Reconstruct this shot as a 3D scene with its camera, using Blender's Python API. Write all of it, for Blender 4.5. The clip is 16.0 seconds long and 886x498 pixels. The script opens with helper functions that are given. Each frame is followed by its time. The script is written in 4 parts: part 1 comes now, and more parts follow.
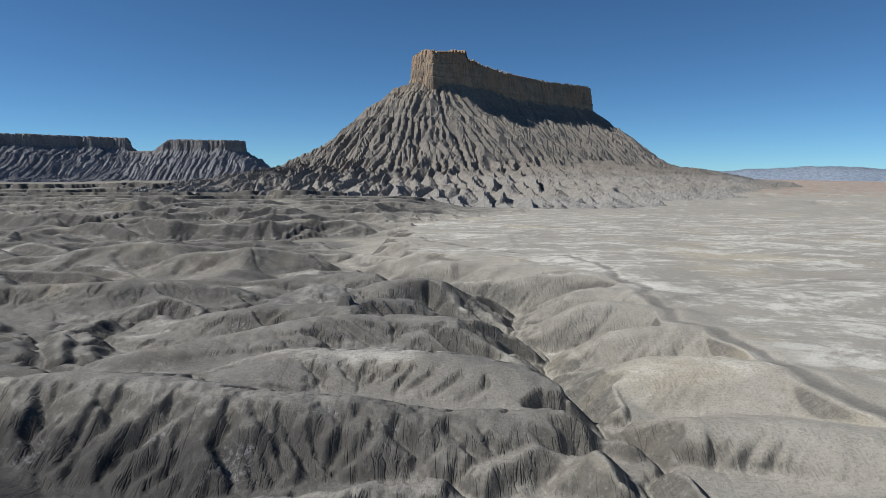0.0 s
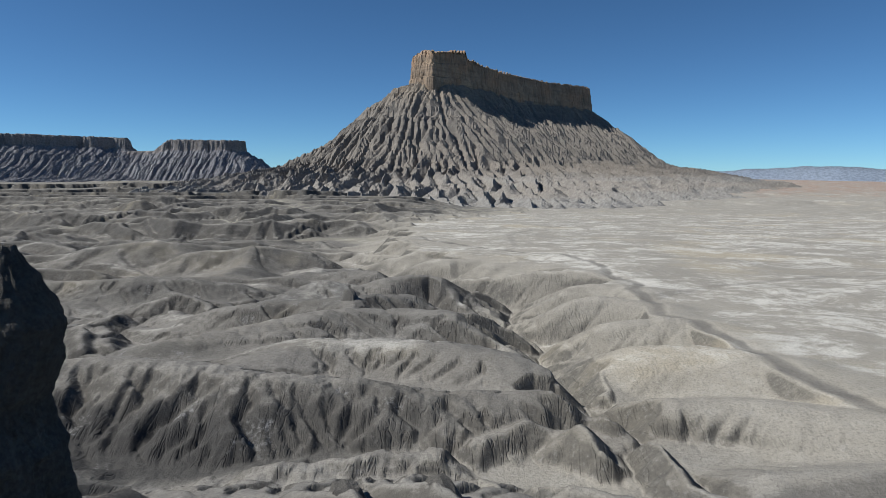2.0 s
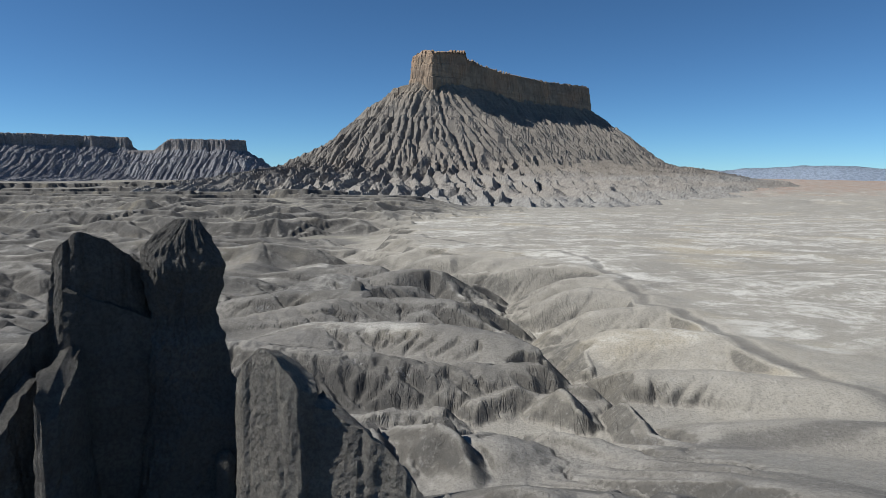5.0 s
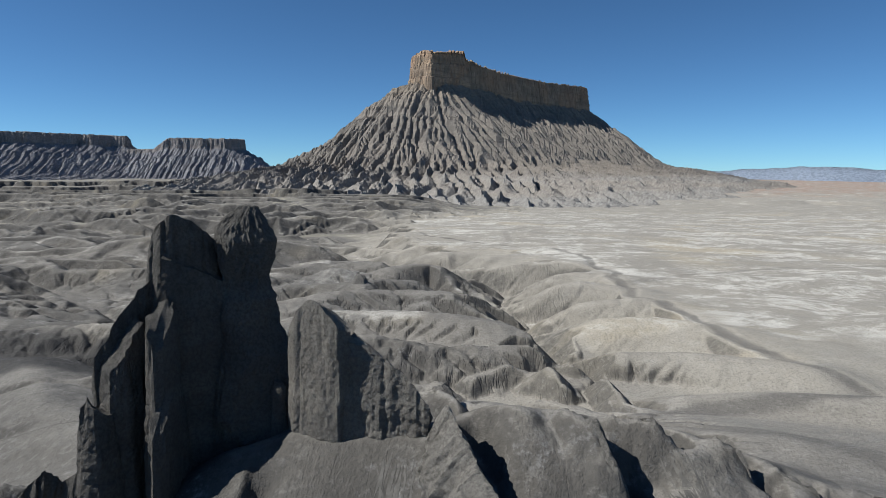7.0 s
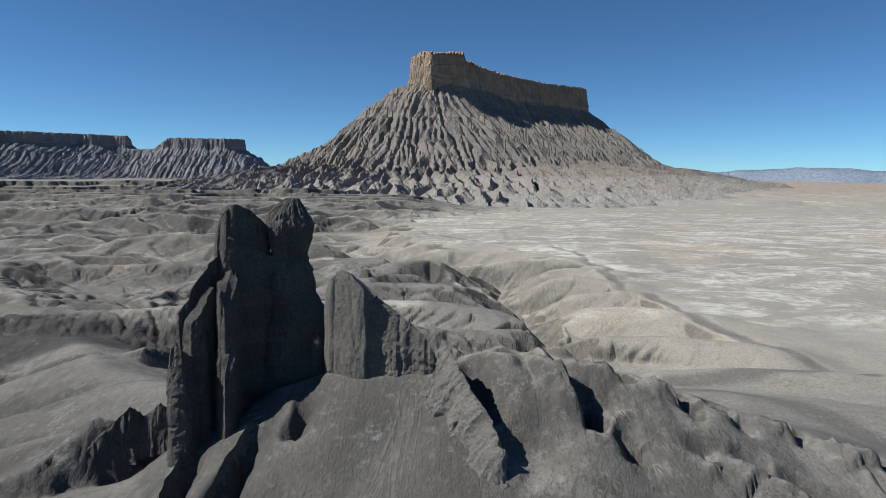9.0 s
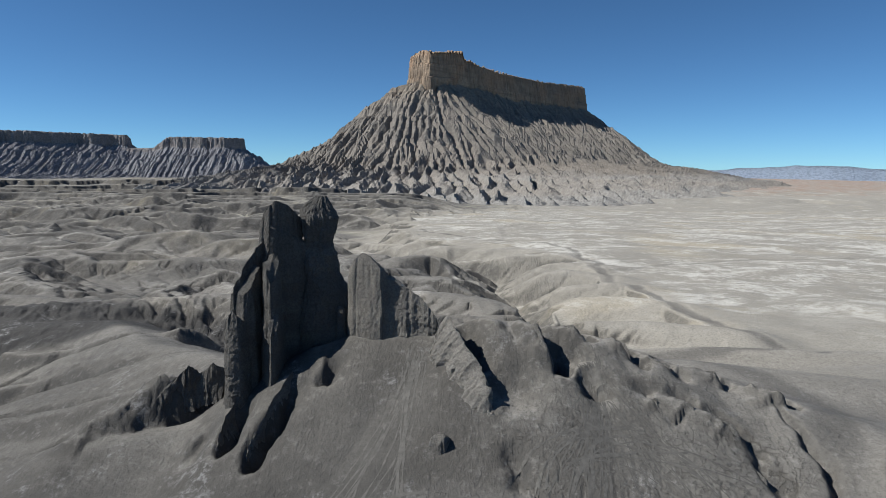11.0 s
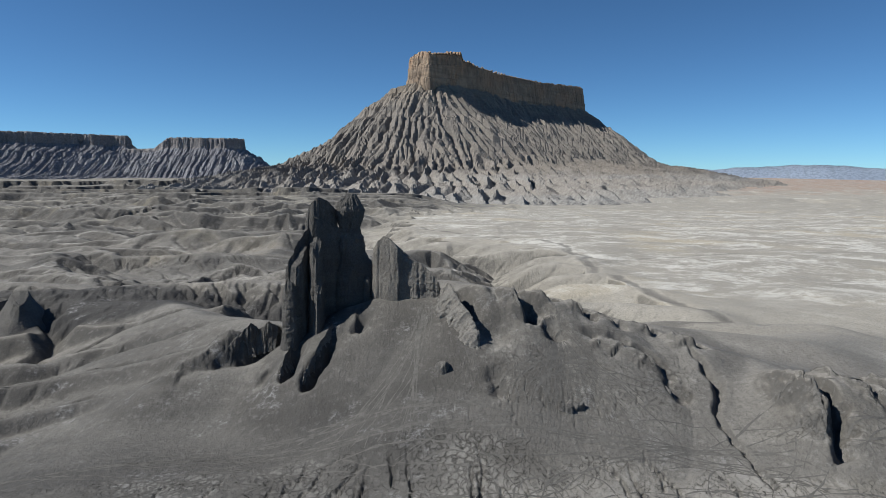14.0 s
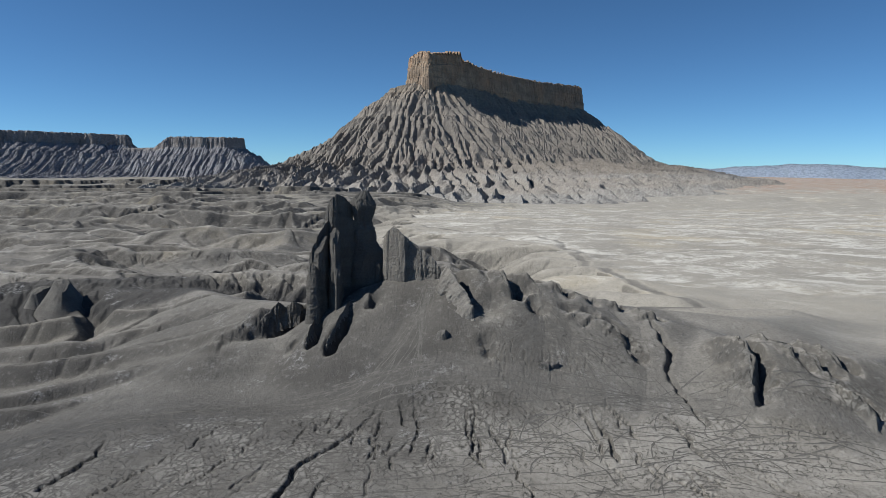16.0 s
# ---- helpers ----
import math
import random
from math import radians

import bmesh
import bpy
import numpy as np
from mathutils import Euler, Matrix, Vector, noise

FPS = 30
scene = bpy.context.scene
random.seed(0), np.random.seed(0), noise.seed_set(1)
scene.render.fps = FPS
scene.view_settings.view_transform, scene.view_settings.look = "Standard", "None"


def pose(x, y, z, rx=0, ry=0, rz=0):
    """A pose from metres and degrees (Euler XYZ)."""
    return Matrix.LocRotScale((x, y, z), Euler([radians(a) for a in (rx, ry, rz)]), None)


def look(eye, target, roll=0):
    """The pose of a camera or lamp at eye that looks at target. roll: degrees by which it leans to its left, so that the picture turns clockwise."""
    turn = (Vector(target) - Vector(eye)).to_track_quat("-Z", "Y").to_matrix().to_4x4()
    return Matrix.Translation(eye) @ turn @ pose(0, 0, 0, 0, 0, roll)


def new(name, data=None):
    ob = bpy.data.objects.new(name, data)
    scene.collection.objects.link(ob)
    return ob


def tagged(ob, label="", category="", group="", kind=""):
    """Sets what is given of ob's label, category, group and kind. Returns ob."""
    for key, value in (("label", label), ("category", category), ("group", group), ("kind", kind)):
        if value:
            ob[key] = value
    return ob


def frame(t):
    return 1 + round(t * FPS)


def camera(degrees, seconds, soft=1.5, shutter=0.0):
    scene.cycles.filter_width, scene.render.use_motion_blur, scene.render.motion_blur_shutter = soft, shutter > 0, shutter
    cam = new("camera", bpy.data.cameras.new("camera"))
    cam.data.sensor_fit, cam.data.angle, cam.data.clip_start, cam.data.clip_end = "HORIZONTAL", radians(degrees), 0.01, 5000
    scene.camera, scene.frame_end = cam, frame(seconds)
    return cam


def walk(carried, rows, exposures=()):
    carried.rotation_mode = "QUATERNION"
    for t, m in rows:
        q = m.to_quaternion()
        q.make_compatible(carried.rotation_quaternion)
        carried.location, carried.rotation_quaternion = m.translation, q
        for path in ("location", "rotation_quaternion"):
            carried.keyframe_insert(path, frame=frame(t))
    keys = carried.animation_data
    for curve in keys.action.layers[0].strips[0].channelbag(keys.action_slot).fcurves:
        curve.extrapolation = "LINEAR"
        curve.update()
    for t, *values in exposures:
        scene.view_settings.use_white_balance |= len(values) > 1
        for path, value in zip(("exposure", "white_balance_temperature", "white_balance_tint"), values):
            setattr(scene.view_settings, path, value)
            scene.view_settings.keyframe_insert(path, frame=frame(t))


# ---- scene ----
cam = camera(69.8, 16.0, soft=0.4)
PATH = [
    (0, (0.632, -5.585, 59.096), (0.631, -3.599, 58.857), 0.1),
    (0.5, (0.645, -7.744, 59.186), (0.644, -5.758, 58.948), 0.1),
    (1, (0.644, -9.926, 59.3), (0.643, -7.941, 59.061), 0.1),
    (1.5, (0.645, -12.184, 59.402), (0.645, -10.198, 59.163), 0.1),
    (2, (0.647, -14.498, 59.518), (0.647, -12.513, 59.279), 0.1),
    (2.5, (0.586, -16.847, 59.633), (0.586, -14.861, 59.394), 0.0),
    (3, (0.487, -19.226, 59.714), (0.488, -17.241, 59.475), 0.1),
    (3.5, (0.401, -21.681, 59.75), (0.402, -19.696, 59.51), 0.1),
    (4, (0.365, -24.15, 59.782), (0.366, -22.165, 59.542), 0.1),
    (6.5, (0.336, -37.094, 59.749), (0.339, -35.109, 59.505), 0.2),
    (7, (0.211, -40.05, 59.706), (0.217, -38.065, 59.464), 0.3),
    (7.5, (0.173, -42.96, 59.631), (0.179, -40.975, 59.388), 0.2),
    (8, (0.101, -46.069, 59.612), (0.107, -44.084, 59.369), 0.2),
    (8.5, (0.037, -49.356, 59.608), (0.046, -47.371, 59.366), 0.4),
    (9, (-0.021, -52.631, 59.683), (-0.013, -50.646, 59.442), 0.4),
    (11.5, (-0.251, -69.906, 60.185), (-0.24, -67.921, 59.939), 0.3),
    (12, (-0.353, -73.701, 60.264), (-0.342, -71.716, 60.02), 0.3),
    (12.5, (-0.415, -77.484, 60.384), (-0.403, -75.499, 60.139), 0.2),
    (13, (-0.455, -81.281, 60.47), (-0.443, -79.296, 60.225), 0.2),
    (13.5, (-0.503, -85.15, 60.573), (-0.49, -83.165, 60.327), 0.2),
    (14, (-0.546, -89.08, 60.672), (-0.533, -87.095, 60.426), 0.2),
    (14.5, (-0.599, -92.997, 60.745), (-0.585, -91.012, 60.499), 0.2),
    (15, (-0.674, -96.979, 60.808), (-0.66, -94.994, 60.562), 0.2),
    (15.5, (-0.745, -100.983, 60.902), (-0.73, -98.999, 60.655), 0.2),
    (16, (-0.77, -105.006, 60.966), (-0.755, -103.022, 60.717), 0.2),
]
walk(cam, [(t, look(eye, target, roll)) for t, eye, target, roll in PATH], [(0, 0.22, 6300, 10), (3.5, 0.27, 6300, 10), (7, 0.36, 6300, 10), (12, 0.36, 6300, 10), (16, 0.32, 6300, 10)])

# ---------- world, sun, exposure ----------
SUN_TRAVEL = Vector((0.71, 0.08, -0.70)).normalized()   # direction in which the sunlight travels
world = bpy.data.worlds.new("sky")
scene.world = world
world.use_nodes = True
_wn = world.node_tree
_sky = _wn.nodes.new("ShaderNodeTexSky")
_sky.sky_type = "NISHITA"
_sky.sun_disc = False
_sky.sun_elevation = math.asin(-SUN_TRAVEL.z)
_sky.sun_rotation = math.atan2(-SUN_TRAVEL.x, -SUN_TRAVEL.y)
_sky.altitude = 1500.0
_sky.air_density = 0.6
_sky.dust_density = 0.0
_sky.ozone_density = 1.0
_bg = _wn.nodes["Background"]
_bg.inputs["Strength"].default_value = 0.066
_tone = _wn.nodes.new("ShaderNodeMix")
_tone.data_type, _tone.blend_type = "RGBA", "MULTIPLY"
_tone.inputs[0].default_value, _tone.inputs[7].default_value = 1.0, (0.60, 0.96, 1.17, 1.0)
_wn.links.new(_sky.outputs[0], _tone.inputs[6])
_wn.links.new(_tone.outputs[2], _bg.inputs["Color"])
sun_lamp = bpy.data.lights.new("sun", "SUN")
sun_lamp.energy = 5.0
sun_lamp.angle = radians(0.5)
sun_lamp.color = (1.0, 0.95, 0.87)
sun = new("sun", sun_lamp)
sun.matrix_world = look((0, 0, 900), Vector((0, 0, 900)) + SUN_TRAVEL)

# ---------- noise on arrays ----------
_rng = np.random.RandomState(7)
_perm = np.tile(_rng.permutation(256), 2)
_grad = np.stack([np.cos(np.arange(256) * 2 * np.pi / 256), np.sin(np.arange(256) * 2 * np.pi / 256)], -1)[_rng.permutation(256)]


def perlin(x, y):
    """Gradient noise, about -0.7 to 0.7."""
    xi, yi = np.floor(x).astype(np.int64), np.floor(y).astype(np.int64)
    fx, fy = x - xi, y - yi
    u, v = fx * fx * fx * (fx * (fx * 6 - 15) + 10), fy * fy * fy * (fy * (fy * 6 - 15) + 10)

    def corner(dx, dy):
        g = _grad[_perm[_perm[(xi + dx) & 255] + ((yi + dy) & 255)]]
        return g[..., 0] * (fx - dx) + g[..., 1] * (fy - dy)
    a, b, c, d = corner(0, 0), corner(1, 0), corner(0, 1), corner(1, 1)
    return (a + (b - a) * u) * (1 - v) + (c + (d - c) * u) * v


def fbm(x, y, octaves=4, gain=0.5):
    total, amp = 0.0, 1.0
    for n in range(octaves):
        total = total + amp * perlin(x + 17.3 * n, y - 9.1 * n)
        x, y, amp = x * 2.03, y * 2.03, amp * gain
    return total


def ridged(x, y, octaves=4, gain=0.5):
    """0 to about 1, sharp crests at the top."""
    total, amp, norm = 0.0, 1.0, 0.0
    for n in range(octaves):
        r = 1 - np.abs(perlin(x + 31.7 * n, y + 5.9 * n)) * 2.2
        total, norm = total + amp * r, norm + amp
        x, y, amp = x * 2.1, y * 2.1, amp * gain
    return total / norm


def smoothstep(a, b, x):
    t = np.clip((x - a) / (b - a), 0, 1)
    return t * t * (3 - 2 * t)


def smax(a, b, k):
    h = np.clip(0.5 + 0.5 * (a - b) / k, 0, 1)
    return b + (a - b) * h + k * h * (1 - h)


def to_line(x, y, pts):
    """Distance to a polyline in plan, and the interpolated further values of its points."""
    best = np.full(x.shape, 1e9)
    vals = [np.zeros(x.shape) for _ in pts[0][2:]]
    for p, q in zip(pts[:-1], pts[1:]):
        dx, dy = q[0] - p[0], q[1] - p[1]
        t = np.clip(((x - p[0]) * dx + (y - p[1]) * dy) / (dx * dx + dy * dy), 0, 1)
        d = np.hypot(x - p[0] - t * dx, y - p[1] - t * dy)
        near = d < best
        best = np.where(near, d, best)
        for n in range(len(vals)):
            vals[n] = np.where(near, p[n + 2] + t * (q[n + 2] - p[n + 2]), vals[n])
    return best, vals


def ridge(z, x, y, pts, k=1.5, round_=1.5):
    """Raises z to a ridge along points (x, y, crest height, slope)."""
    best = np.full(x.shape, -1e9)
    for p, q in zip(pts[:-1], pts[1:]):
        dx, dy = q[0] - p[0], q[1] - p[1]
        t = np.clip(((x - p[0]) * dx + (y - p[1]) * dy) / (dx * dx + dy * dy), 0, 1)
        d = np.hypot(x - p[0] - t * dx, y - p[1] - t * dy)
        best = np.maximum(best, p[2] + t * (q[2] - p[2]) - (p[3] + t * (q[3] - p[3])) * (np.sqrt(d * d + round_ * round_) - round_))
    return smax(best, z, k)


def lopsided(z, x, y, crest, sunny, shaded, trench=0.7, k=0.35, round_=0.35):
    """Raises z to a lopsided crest: a gentle slope on the right hand of its run and a steep one on the left."""
    xs, ys, reach = [p[0] for p in crest], [p[1] for p in crest], 3 + 1.6 * 12 / max(sunny, 0.3) * max(1, round_ / 1.5)
    part = (x > min(xs) - reach) & (x < max(xs) + reach) & (y > min(ys) - reach) & (y < max(ys) + reach)
    if not part.all():
        if part.any():
            z = z.copy()
            z[part] = lopsided(z[part], x[part], y[part], crest, sunny, shaded, trench, k, round_)
        return z
    best, high, side, cut = np.full(x.shape, 1e9), np.zeros(x.shape), np.zeros(x.shape), np.zeros(x.shape)
    last = len(crest) - 1
    for n, (p, q) in enumerate(zip(crest[:-1], crest[1:])):
        dx, dy = q[0] - p[0], q[1] - p[1]
        t = ((x - p[0]) * dx + (y - p[1]) * dy) / (dx * dx + dy * dy)
        off = (dx * (y - p[1]) - dy * (x - p[0])) / math.hypot(dx, dy)
        run = (n + np.clip(t, 0, 1)) / last
        cut = np.maximum(cut, np.exp(-((off - 1.15) / 0.9) ** 2) * smoothstep(-0.35, 0.1, t) * smoothstep(1.35, 0.9, t) * smoothstep(-0.05, 0.3, run) * smoothstep(1.1, 0.8, run))
    z = z - trench * cut
    for p, q in zip(crest[:-1], crest[1:]):
        dx, dy = q[0] - p[0], q[1] - p[1]
        t = np.clip(((x - p[0]) * dx + (y - p[1]) * dy) / (dx * dx + dy * dy), 0, 1)
        d = np.hypot(x - p[0] - t * dx, y - p[1] - t * dy)
        near = d < best
        best = np.where(near, d, best)
        high = np.where(near, p[2] + t * (q[2] - p[2]), high)
        side = np.where(near, (dx * (y - p[1]) - dy * (x - p[0])) / math.hypot(dx, dy) / (d + 0.05), side)
    slope = sunny + (shaded - sunny) * smoothstep(-0.5, 0.6, side)
    return smax(high - slope * (np.sqrt(best * best + round_ * round_) - round_) - 0.07 * best * best, z, k)


def carve(z, x, y, pts):
    """Cuts a channel along points (x, y, depth, half width)."""
    xs, ys, reach = [p[0] for p in pts], [p[1] for p in pts], 4 * max(p[3] for p in pts)
    part = (x > min(xs) - reach) & (x < max(xs) + reach) & (y > min(ys) - reach) & (y < max(ys) + reach)
    if not part.all():
        if part.any():
            z = z.copy()
            z[part] = carve(z[part], x[part], y[part], pts)
        return z
    d, (depth, w) = to_line(x, y, pts)
    return z - depth * np.exp(-(d / w) ** 2)


def streams(h, cell, rounds, strength, creep=0.1, power=0.45, deep=6.0, talus=0.8, least=0.0):
    """Lets streams cut valleys that all drain to the border: the lowest way out of every cell, the area above it, and a cut by area and slope."""
    ny, nx = h.shape
    strength = np.broadcast_to(strength, h.shape).ravel()
    h = h.ravel().copy()
    around = (-1, 1, -nx, nx, -nx - 1, -nx + 1, nx - 1, nx + 1)
    rim = np.zeros((ny, nx), bool)
    rim[0], rim[-1], rim[:, 0], rim[:, -1] = True, True, True, True
    rim = rim.ravel()
    for _ in range(rounds):
        level = h.tolist()
        parent = [-1] * (nx * ny)
        seen = bytearray(rim.astype(np.uint8).tobytes())
        low, fine = min(level), 50.0
        shelves = [[] for _ in range(int((max(level) - low) * fine) + 4)]
        for i in np.nonzero(rim)[0].tolist():
            shelves[int((level[i] - low) * fine)].append(i)
        inner = (~rim).tolist()
        order = []
        for shelf in shelves:
            n = 0
            while n < len(shelf):
                i = shelf[n]
                n += 1
                order.append(i)
                z = level[i]
                for o in around:
                    j = i + o
                    if 0 <= j < nx * ny and not seen[j] and (inner[i] or inner[j]):
                        seen[j] = 1
                        parent[j] = i
                        if level[j] <= z:
                            level[j] = z + 1e-4
                        shelves[int((level[j] - low) * fine)].append(j)
        area = [1.0] * (nx * ny)
        first = h.tolist()
        level = h.tolist()
        for i in reversed(order):             # breach the sills that hold ponds back
            p = parent[i]
            if p >= 0:
                area[p] += area[i]
                if level[p] > level[i] - 1e-4:
                    level[p] = max(level[i] - 1e-4, first[p] - deep)
        for i in order:
            p = parent[i]
            if p >= 0 and level[i] <= level[p]:
                level[i] = level[p] + 1e-4
        k = (strength * np.maximum(np.array(area) - least, 0) ** power).tolist()
        for i in order:
            p = parent[i]
            if p >= 0 and level[i] > level[p]:
                level[i] = (level[i] + k[i] * level[p]) / (1 + k[i])
        g = np.array(level).reshape(ny, nx)
        soft = 0.25 * (np.roll(g, 1, 0) + np.roll(g, -1, 0) + np.roll(g, 1, 1) + np.roll(g, -1, 1))
        g[2:-2, 2:-2] += creep * (soft - g)[2:-2, 2:-2]
        for _ in range(10):                   # no side steeper than loose shale lies
            for axis in (0, 1):
                for way in (1, -1):
                    side = np.roll(g, way, axis) + talus * cell
                    if axis == 0:
                        side[0 if way == 1 else -1] = 1e9
                    else:
                        side[:, 0 if way == 1 else -1] = 1e9
                    g = np.minimum(g, side)
        h = g.ravel()
    return h.reshape(ny, nx)


def blur(a, r, times=2):
    """A box blur of r cells, run over again for a soft edge."""
    for _ in range(times):
        for axis in (0, 1):
            n = a.shape[axis]
            c = np.cumsum(np.concatenate([np.repeat(np.take(a, [0], axis), r + 1, axis), a, np.repeat(np.take(a, [n - 1], axis), r, axis)], axis), axis)
            a = (np.take(c, np.arange(2 * r + 1, n + 2 * r + 1), axis) - np.take(c, np.arange(0, n), axis)) / (2 * r + 1)
    return a


def sample(grid, x0, y0, cell, x, y):
    """Bilinear values of a grid; outside it the border's."""
    ny, nx = grid.shape
    u, v = np.clip((x - x0) / cell, 0, nx - 1.001), np.clip((y - y0) / cell, 0, ny - 1.001)
    i, j = u.astype(np.int32), v.astype(np.int32)
    fu, fv = u - i, v - j
    return (grid[j, i] * (1 - fu) + grid[j, i + 1] * fu) * (1 - fv) + (grid[j + 1, i] * (1 - fu) + grid[j + 1, i + 1] * fu) * fv


# ---------- the lie of the land ----------
ROAD = [(-17, 480, 1, 4), (-9, 422, 1, 4), (38, 360, 1, 3), (66, 320, 1, 3), (73, 276, 1, 3), (66, 233, 1, 3), (71, 209, 1, 3), (64, 193, 1, 3), (64, 172, 1, 3), (60, 155, 1, 3), (65, 143, 1, 3), (64, 135, 1, 3), (65, 120, 1, 3), (63, 106, 1, 3), (63, 92, 1, 3), (66, 74, 1, 3), (72, 50, 1, 3)]
PATHS = [
    [(-90, -34), (-51, -25), (-31, -24), (-15, -20), (1, -20), (19, -24.5), (29, -25.5), (37, -28.5), (60, -36)],
    [(27, -26), (34, -15), (38, -8), (44, -1), (43.5, 6), (38.5, 16), (31, 26), (25, 35), (29, 45), (42, 49), (56, 52), (72, 54)],
    [(-120, -2), (-80, -6), (-52, -3), (-36, 0)],
    [(-140, 60), (-95, 30), (-60, 24), (-30, 12)],
    [(63.5, 177), (86, 199), (114, 221), (140, 233), (181, 251), (300, 290)],
    [(38, 360), (45, 373), (53, 484), (83, 568), (143, 706), (260, 900)],
]
# blunt spurs of mudstone: crest points (x, y, height), slope of the sunny side, slope of the shaded side
CREST_NOSES = [
    ([(5.2, -0.4, 44.60), (6.4, -2.2, 43.40), (7.2, -3.8, 41.50)], 0.45, 1.6, 0.5),
    ([(8.6, 0.0, 44.30), (9.8, -2.6, 44.50), (10.3, -5.0, 43.00), (10.6, -7.4, 40.60)], 0.5, 5.0, 3.0),
    ([(12.0, 0.2, 43.90), (14.0, -0.6, 43.90), (15.2, -2.2, 42.50)], 0.45, 4.0, 1.8),
    ([(18.2, -0.6, 42.70), (19.2, -1.8, 42.20), (19.8, -4.0, 39.80)], 0.5, 4.0, 1.6),
    ([(12.6, -6.2, 40.10), (13.3, -7.8, 39.30), (13.6, -9.2, 37.60)], 0.5, 4.0, 1.4),
    ([(21.6, -1.6, 41.20), (23.2, -3.0, 40.40), (23.8, -5.0, 38.45)], 0.4, 1.8, 0.7),
    ([(26.4, -1.6, 39.80), (28.4, -2.6, 39.50), (28.6, -4.8, 37.65)], 0.4, 2.4, 1.0),
]
SLOPE_NOSES = [
    ([(31.6, -4.0, 38.80), (33.4, -5.7, 38.60), (33.6, -7.2, 36.65)], 0.4, 3.0, 1.2),
    ([(18.0, -7.6, 38.90), (20.0, -9.2, 39.00), (20.4, -11.8, 36.80)], 0.4, 2.0, 0.7),
    ([(20.6, -8.0, 39.20), (23.2, -9.6, 38.80), (23.8, -12.4, 36.00)], 0.4, 2.2, 0.9),
    ([(24.0, -9.6, 38.35), (26.2, -11.6, 37.45), (27.0, -14.4, 35.25)], 0.4, 2.4, 0.9),
    ([(26.0, -14.2, 35.60), (27.0, -16.2, 34.80), (27.2, -18.0, 33.30)], 0.4, 3.0, 0.9),
    ([(4.4, -14.9, 35.95), (5.4, -17.2, 35.20), (5.8, -19.2, 33.60)], 0.35, 3.0, 0.8),
]
TOWER_NOSES = [
    ([(-11.8, -1.0, 40.95), (-12.2, -2.8, 39.95), (-12.8, -4.8, 38.15)], 0.7, 4.0, 1.6),
    ([(-15.2, -3.0, 39.20), (-16.4, -6.0, 37.00), (-17.7, -9.0, 34.30), (-18.4, -11.6, 31.60)], 0.6, 5.0, 3.0),
    ([(-20.8, -2.8, 36.55), (-21.3, -6.0, 34.95), (-21.8, -9.2, 32.35)], 0.6, 5.0, 2.8),
    ([(-23.6, -4.4, 34.25), (-24.6, -7.0, 33.15), (-25.1, -9.0, 31.45)], 0.5, 2.4, 0.7),
    ([(-23.6, 6.6, 37.80), (-27.0, 5.2, 37.20), (-29.0, 4.4, 36.60), (-31.4, 2.8, 37.20)], 0.45, 3.0, 1.6),
    ([(-31.0, 3.0, 37.20), (-33.2, 0.4, 35.40), (-34.6, -1.8, 34.60)], 0.45, 0.9, 0.3),
]
TRACK_NOSES = [
    ([(-34.2, -1.2, 34.70), (-36.0, -2.4, 34.10), (-36.6, -4.4, 33.20), (-36.0, -7.2, 31.80), (-34.4, -9.8, 30.40)], 0.42, 0.7, 0.1),
    ([(40.9, -17.0, 37.80), (41.5, -20.4, 37.80), (40.2, -25.2, 35.20), (38.6, -28.6, 32.40)], 0.6, 5.0, 2.2),
    ([(45.2, -16.6, 37.90), (47.4, -20.4, 37.00), (48.2, -23.6, 34.80)], 0.5, 4.0, 1.8),
    ([(49.0, -18.0, 36.80), (50.6, -21.4, 36.00), (50.9, -24.0, 34.10)], 0.5, 4.0, 2.2),
    ([(52.0, -15.8, 36.80), (54.2, -19.2, 36.00), (54.6, -22.2, 34.20)], 0.5, 3.6, 2.0),
    ([(50.4, -26.2, 33.90), (52.2, -29.0, 33.10), (52.6, -31.0, 31.40)], 0.5, 3.6, 1.6),
]
NOSES = CREST_NOSES + SLOPE_NOSES + TOWER_NOSES + TRACK_NOSES
# pale domes and dark knobs in the low ground behind the mound, with how deep a gully runs on the steep side
NEAR_DOMES = [
    ([(-13, 43, 29.2), (-8, 42, 30.2), (-6.6, 39, 29.6)], 0.5, 2.0, 0.8),
    ([(-3.5, 44, 29.8), (0.5, 42, 31.0), (2.2, 39.6, 30.6), (3.4, 36, 29.0)], 0.5, 2.2, 1.2),
    ([(7, 51, 25.4), (13, 49, 26.8), (19, 46, 27.0), (24, 41, 26.0)], 0.28, 0.7, 0.6),
    ([(-22, 56, 24.8), (-10, 59, 25.0), (0, 61, 24.8)], 0.16, 0.3, 0.2),
    ([(4, 65, 24.6), (12, 68.6, 26.0), (18.8, 68.6, 26.8), (21.5, 63, 26.0), (22, 58, 24.0)], 0.34, 1.3, 1.6),
]
FAR_DOMES = [
    ([(26.6, 63, 26.6), (27.0, 59.8, 27.5), (28.2, 54, 25.4), (29.4, 49, 23.4)], 0.5, 1.3, 1.6),
    ([(12, 78, 26.8), (19, 77, 27.0), (24, 74, 25.4), (26, 69, 23.2)], 0.3, 1.4, 1.4),
    ([(14, 113, 22.8), (23, 110, 22.2), (27, 103, 19.0)], 0.3, 1.5, 1.6),
    ([(10, 165, 20.6), (20, 160, 20.2), (27, 152, 17.4)], 0.3, 1.0, 1.2),
]
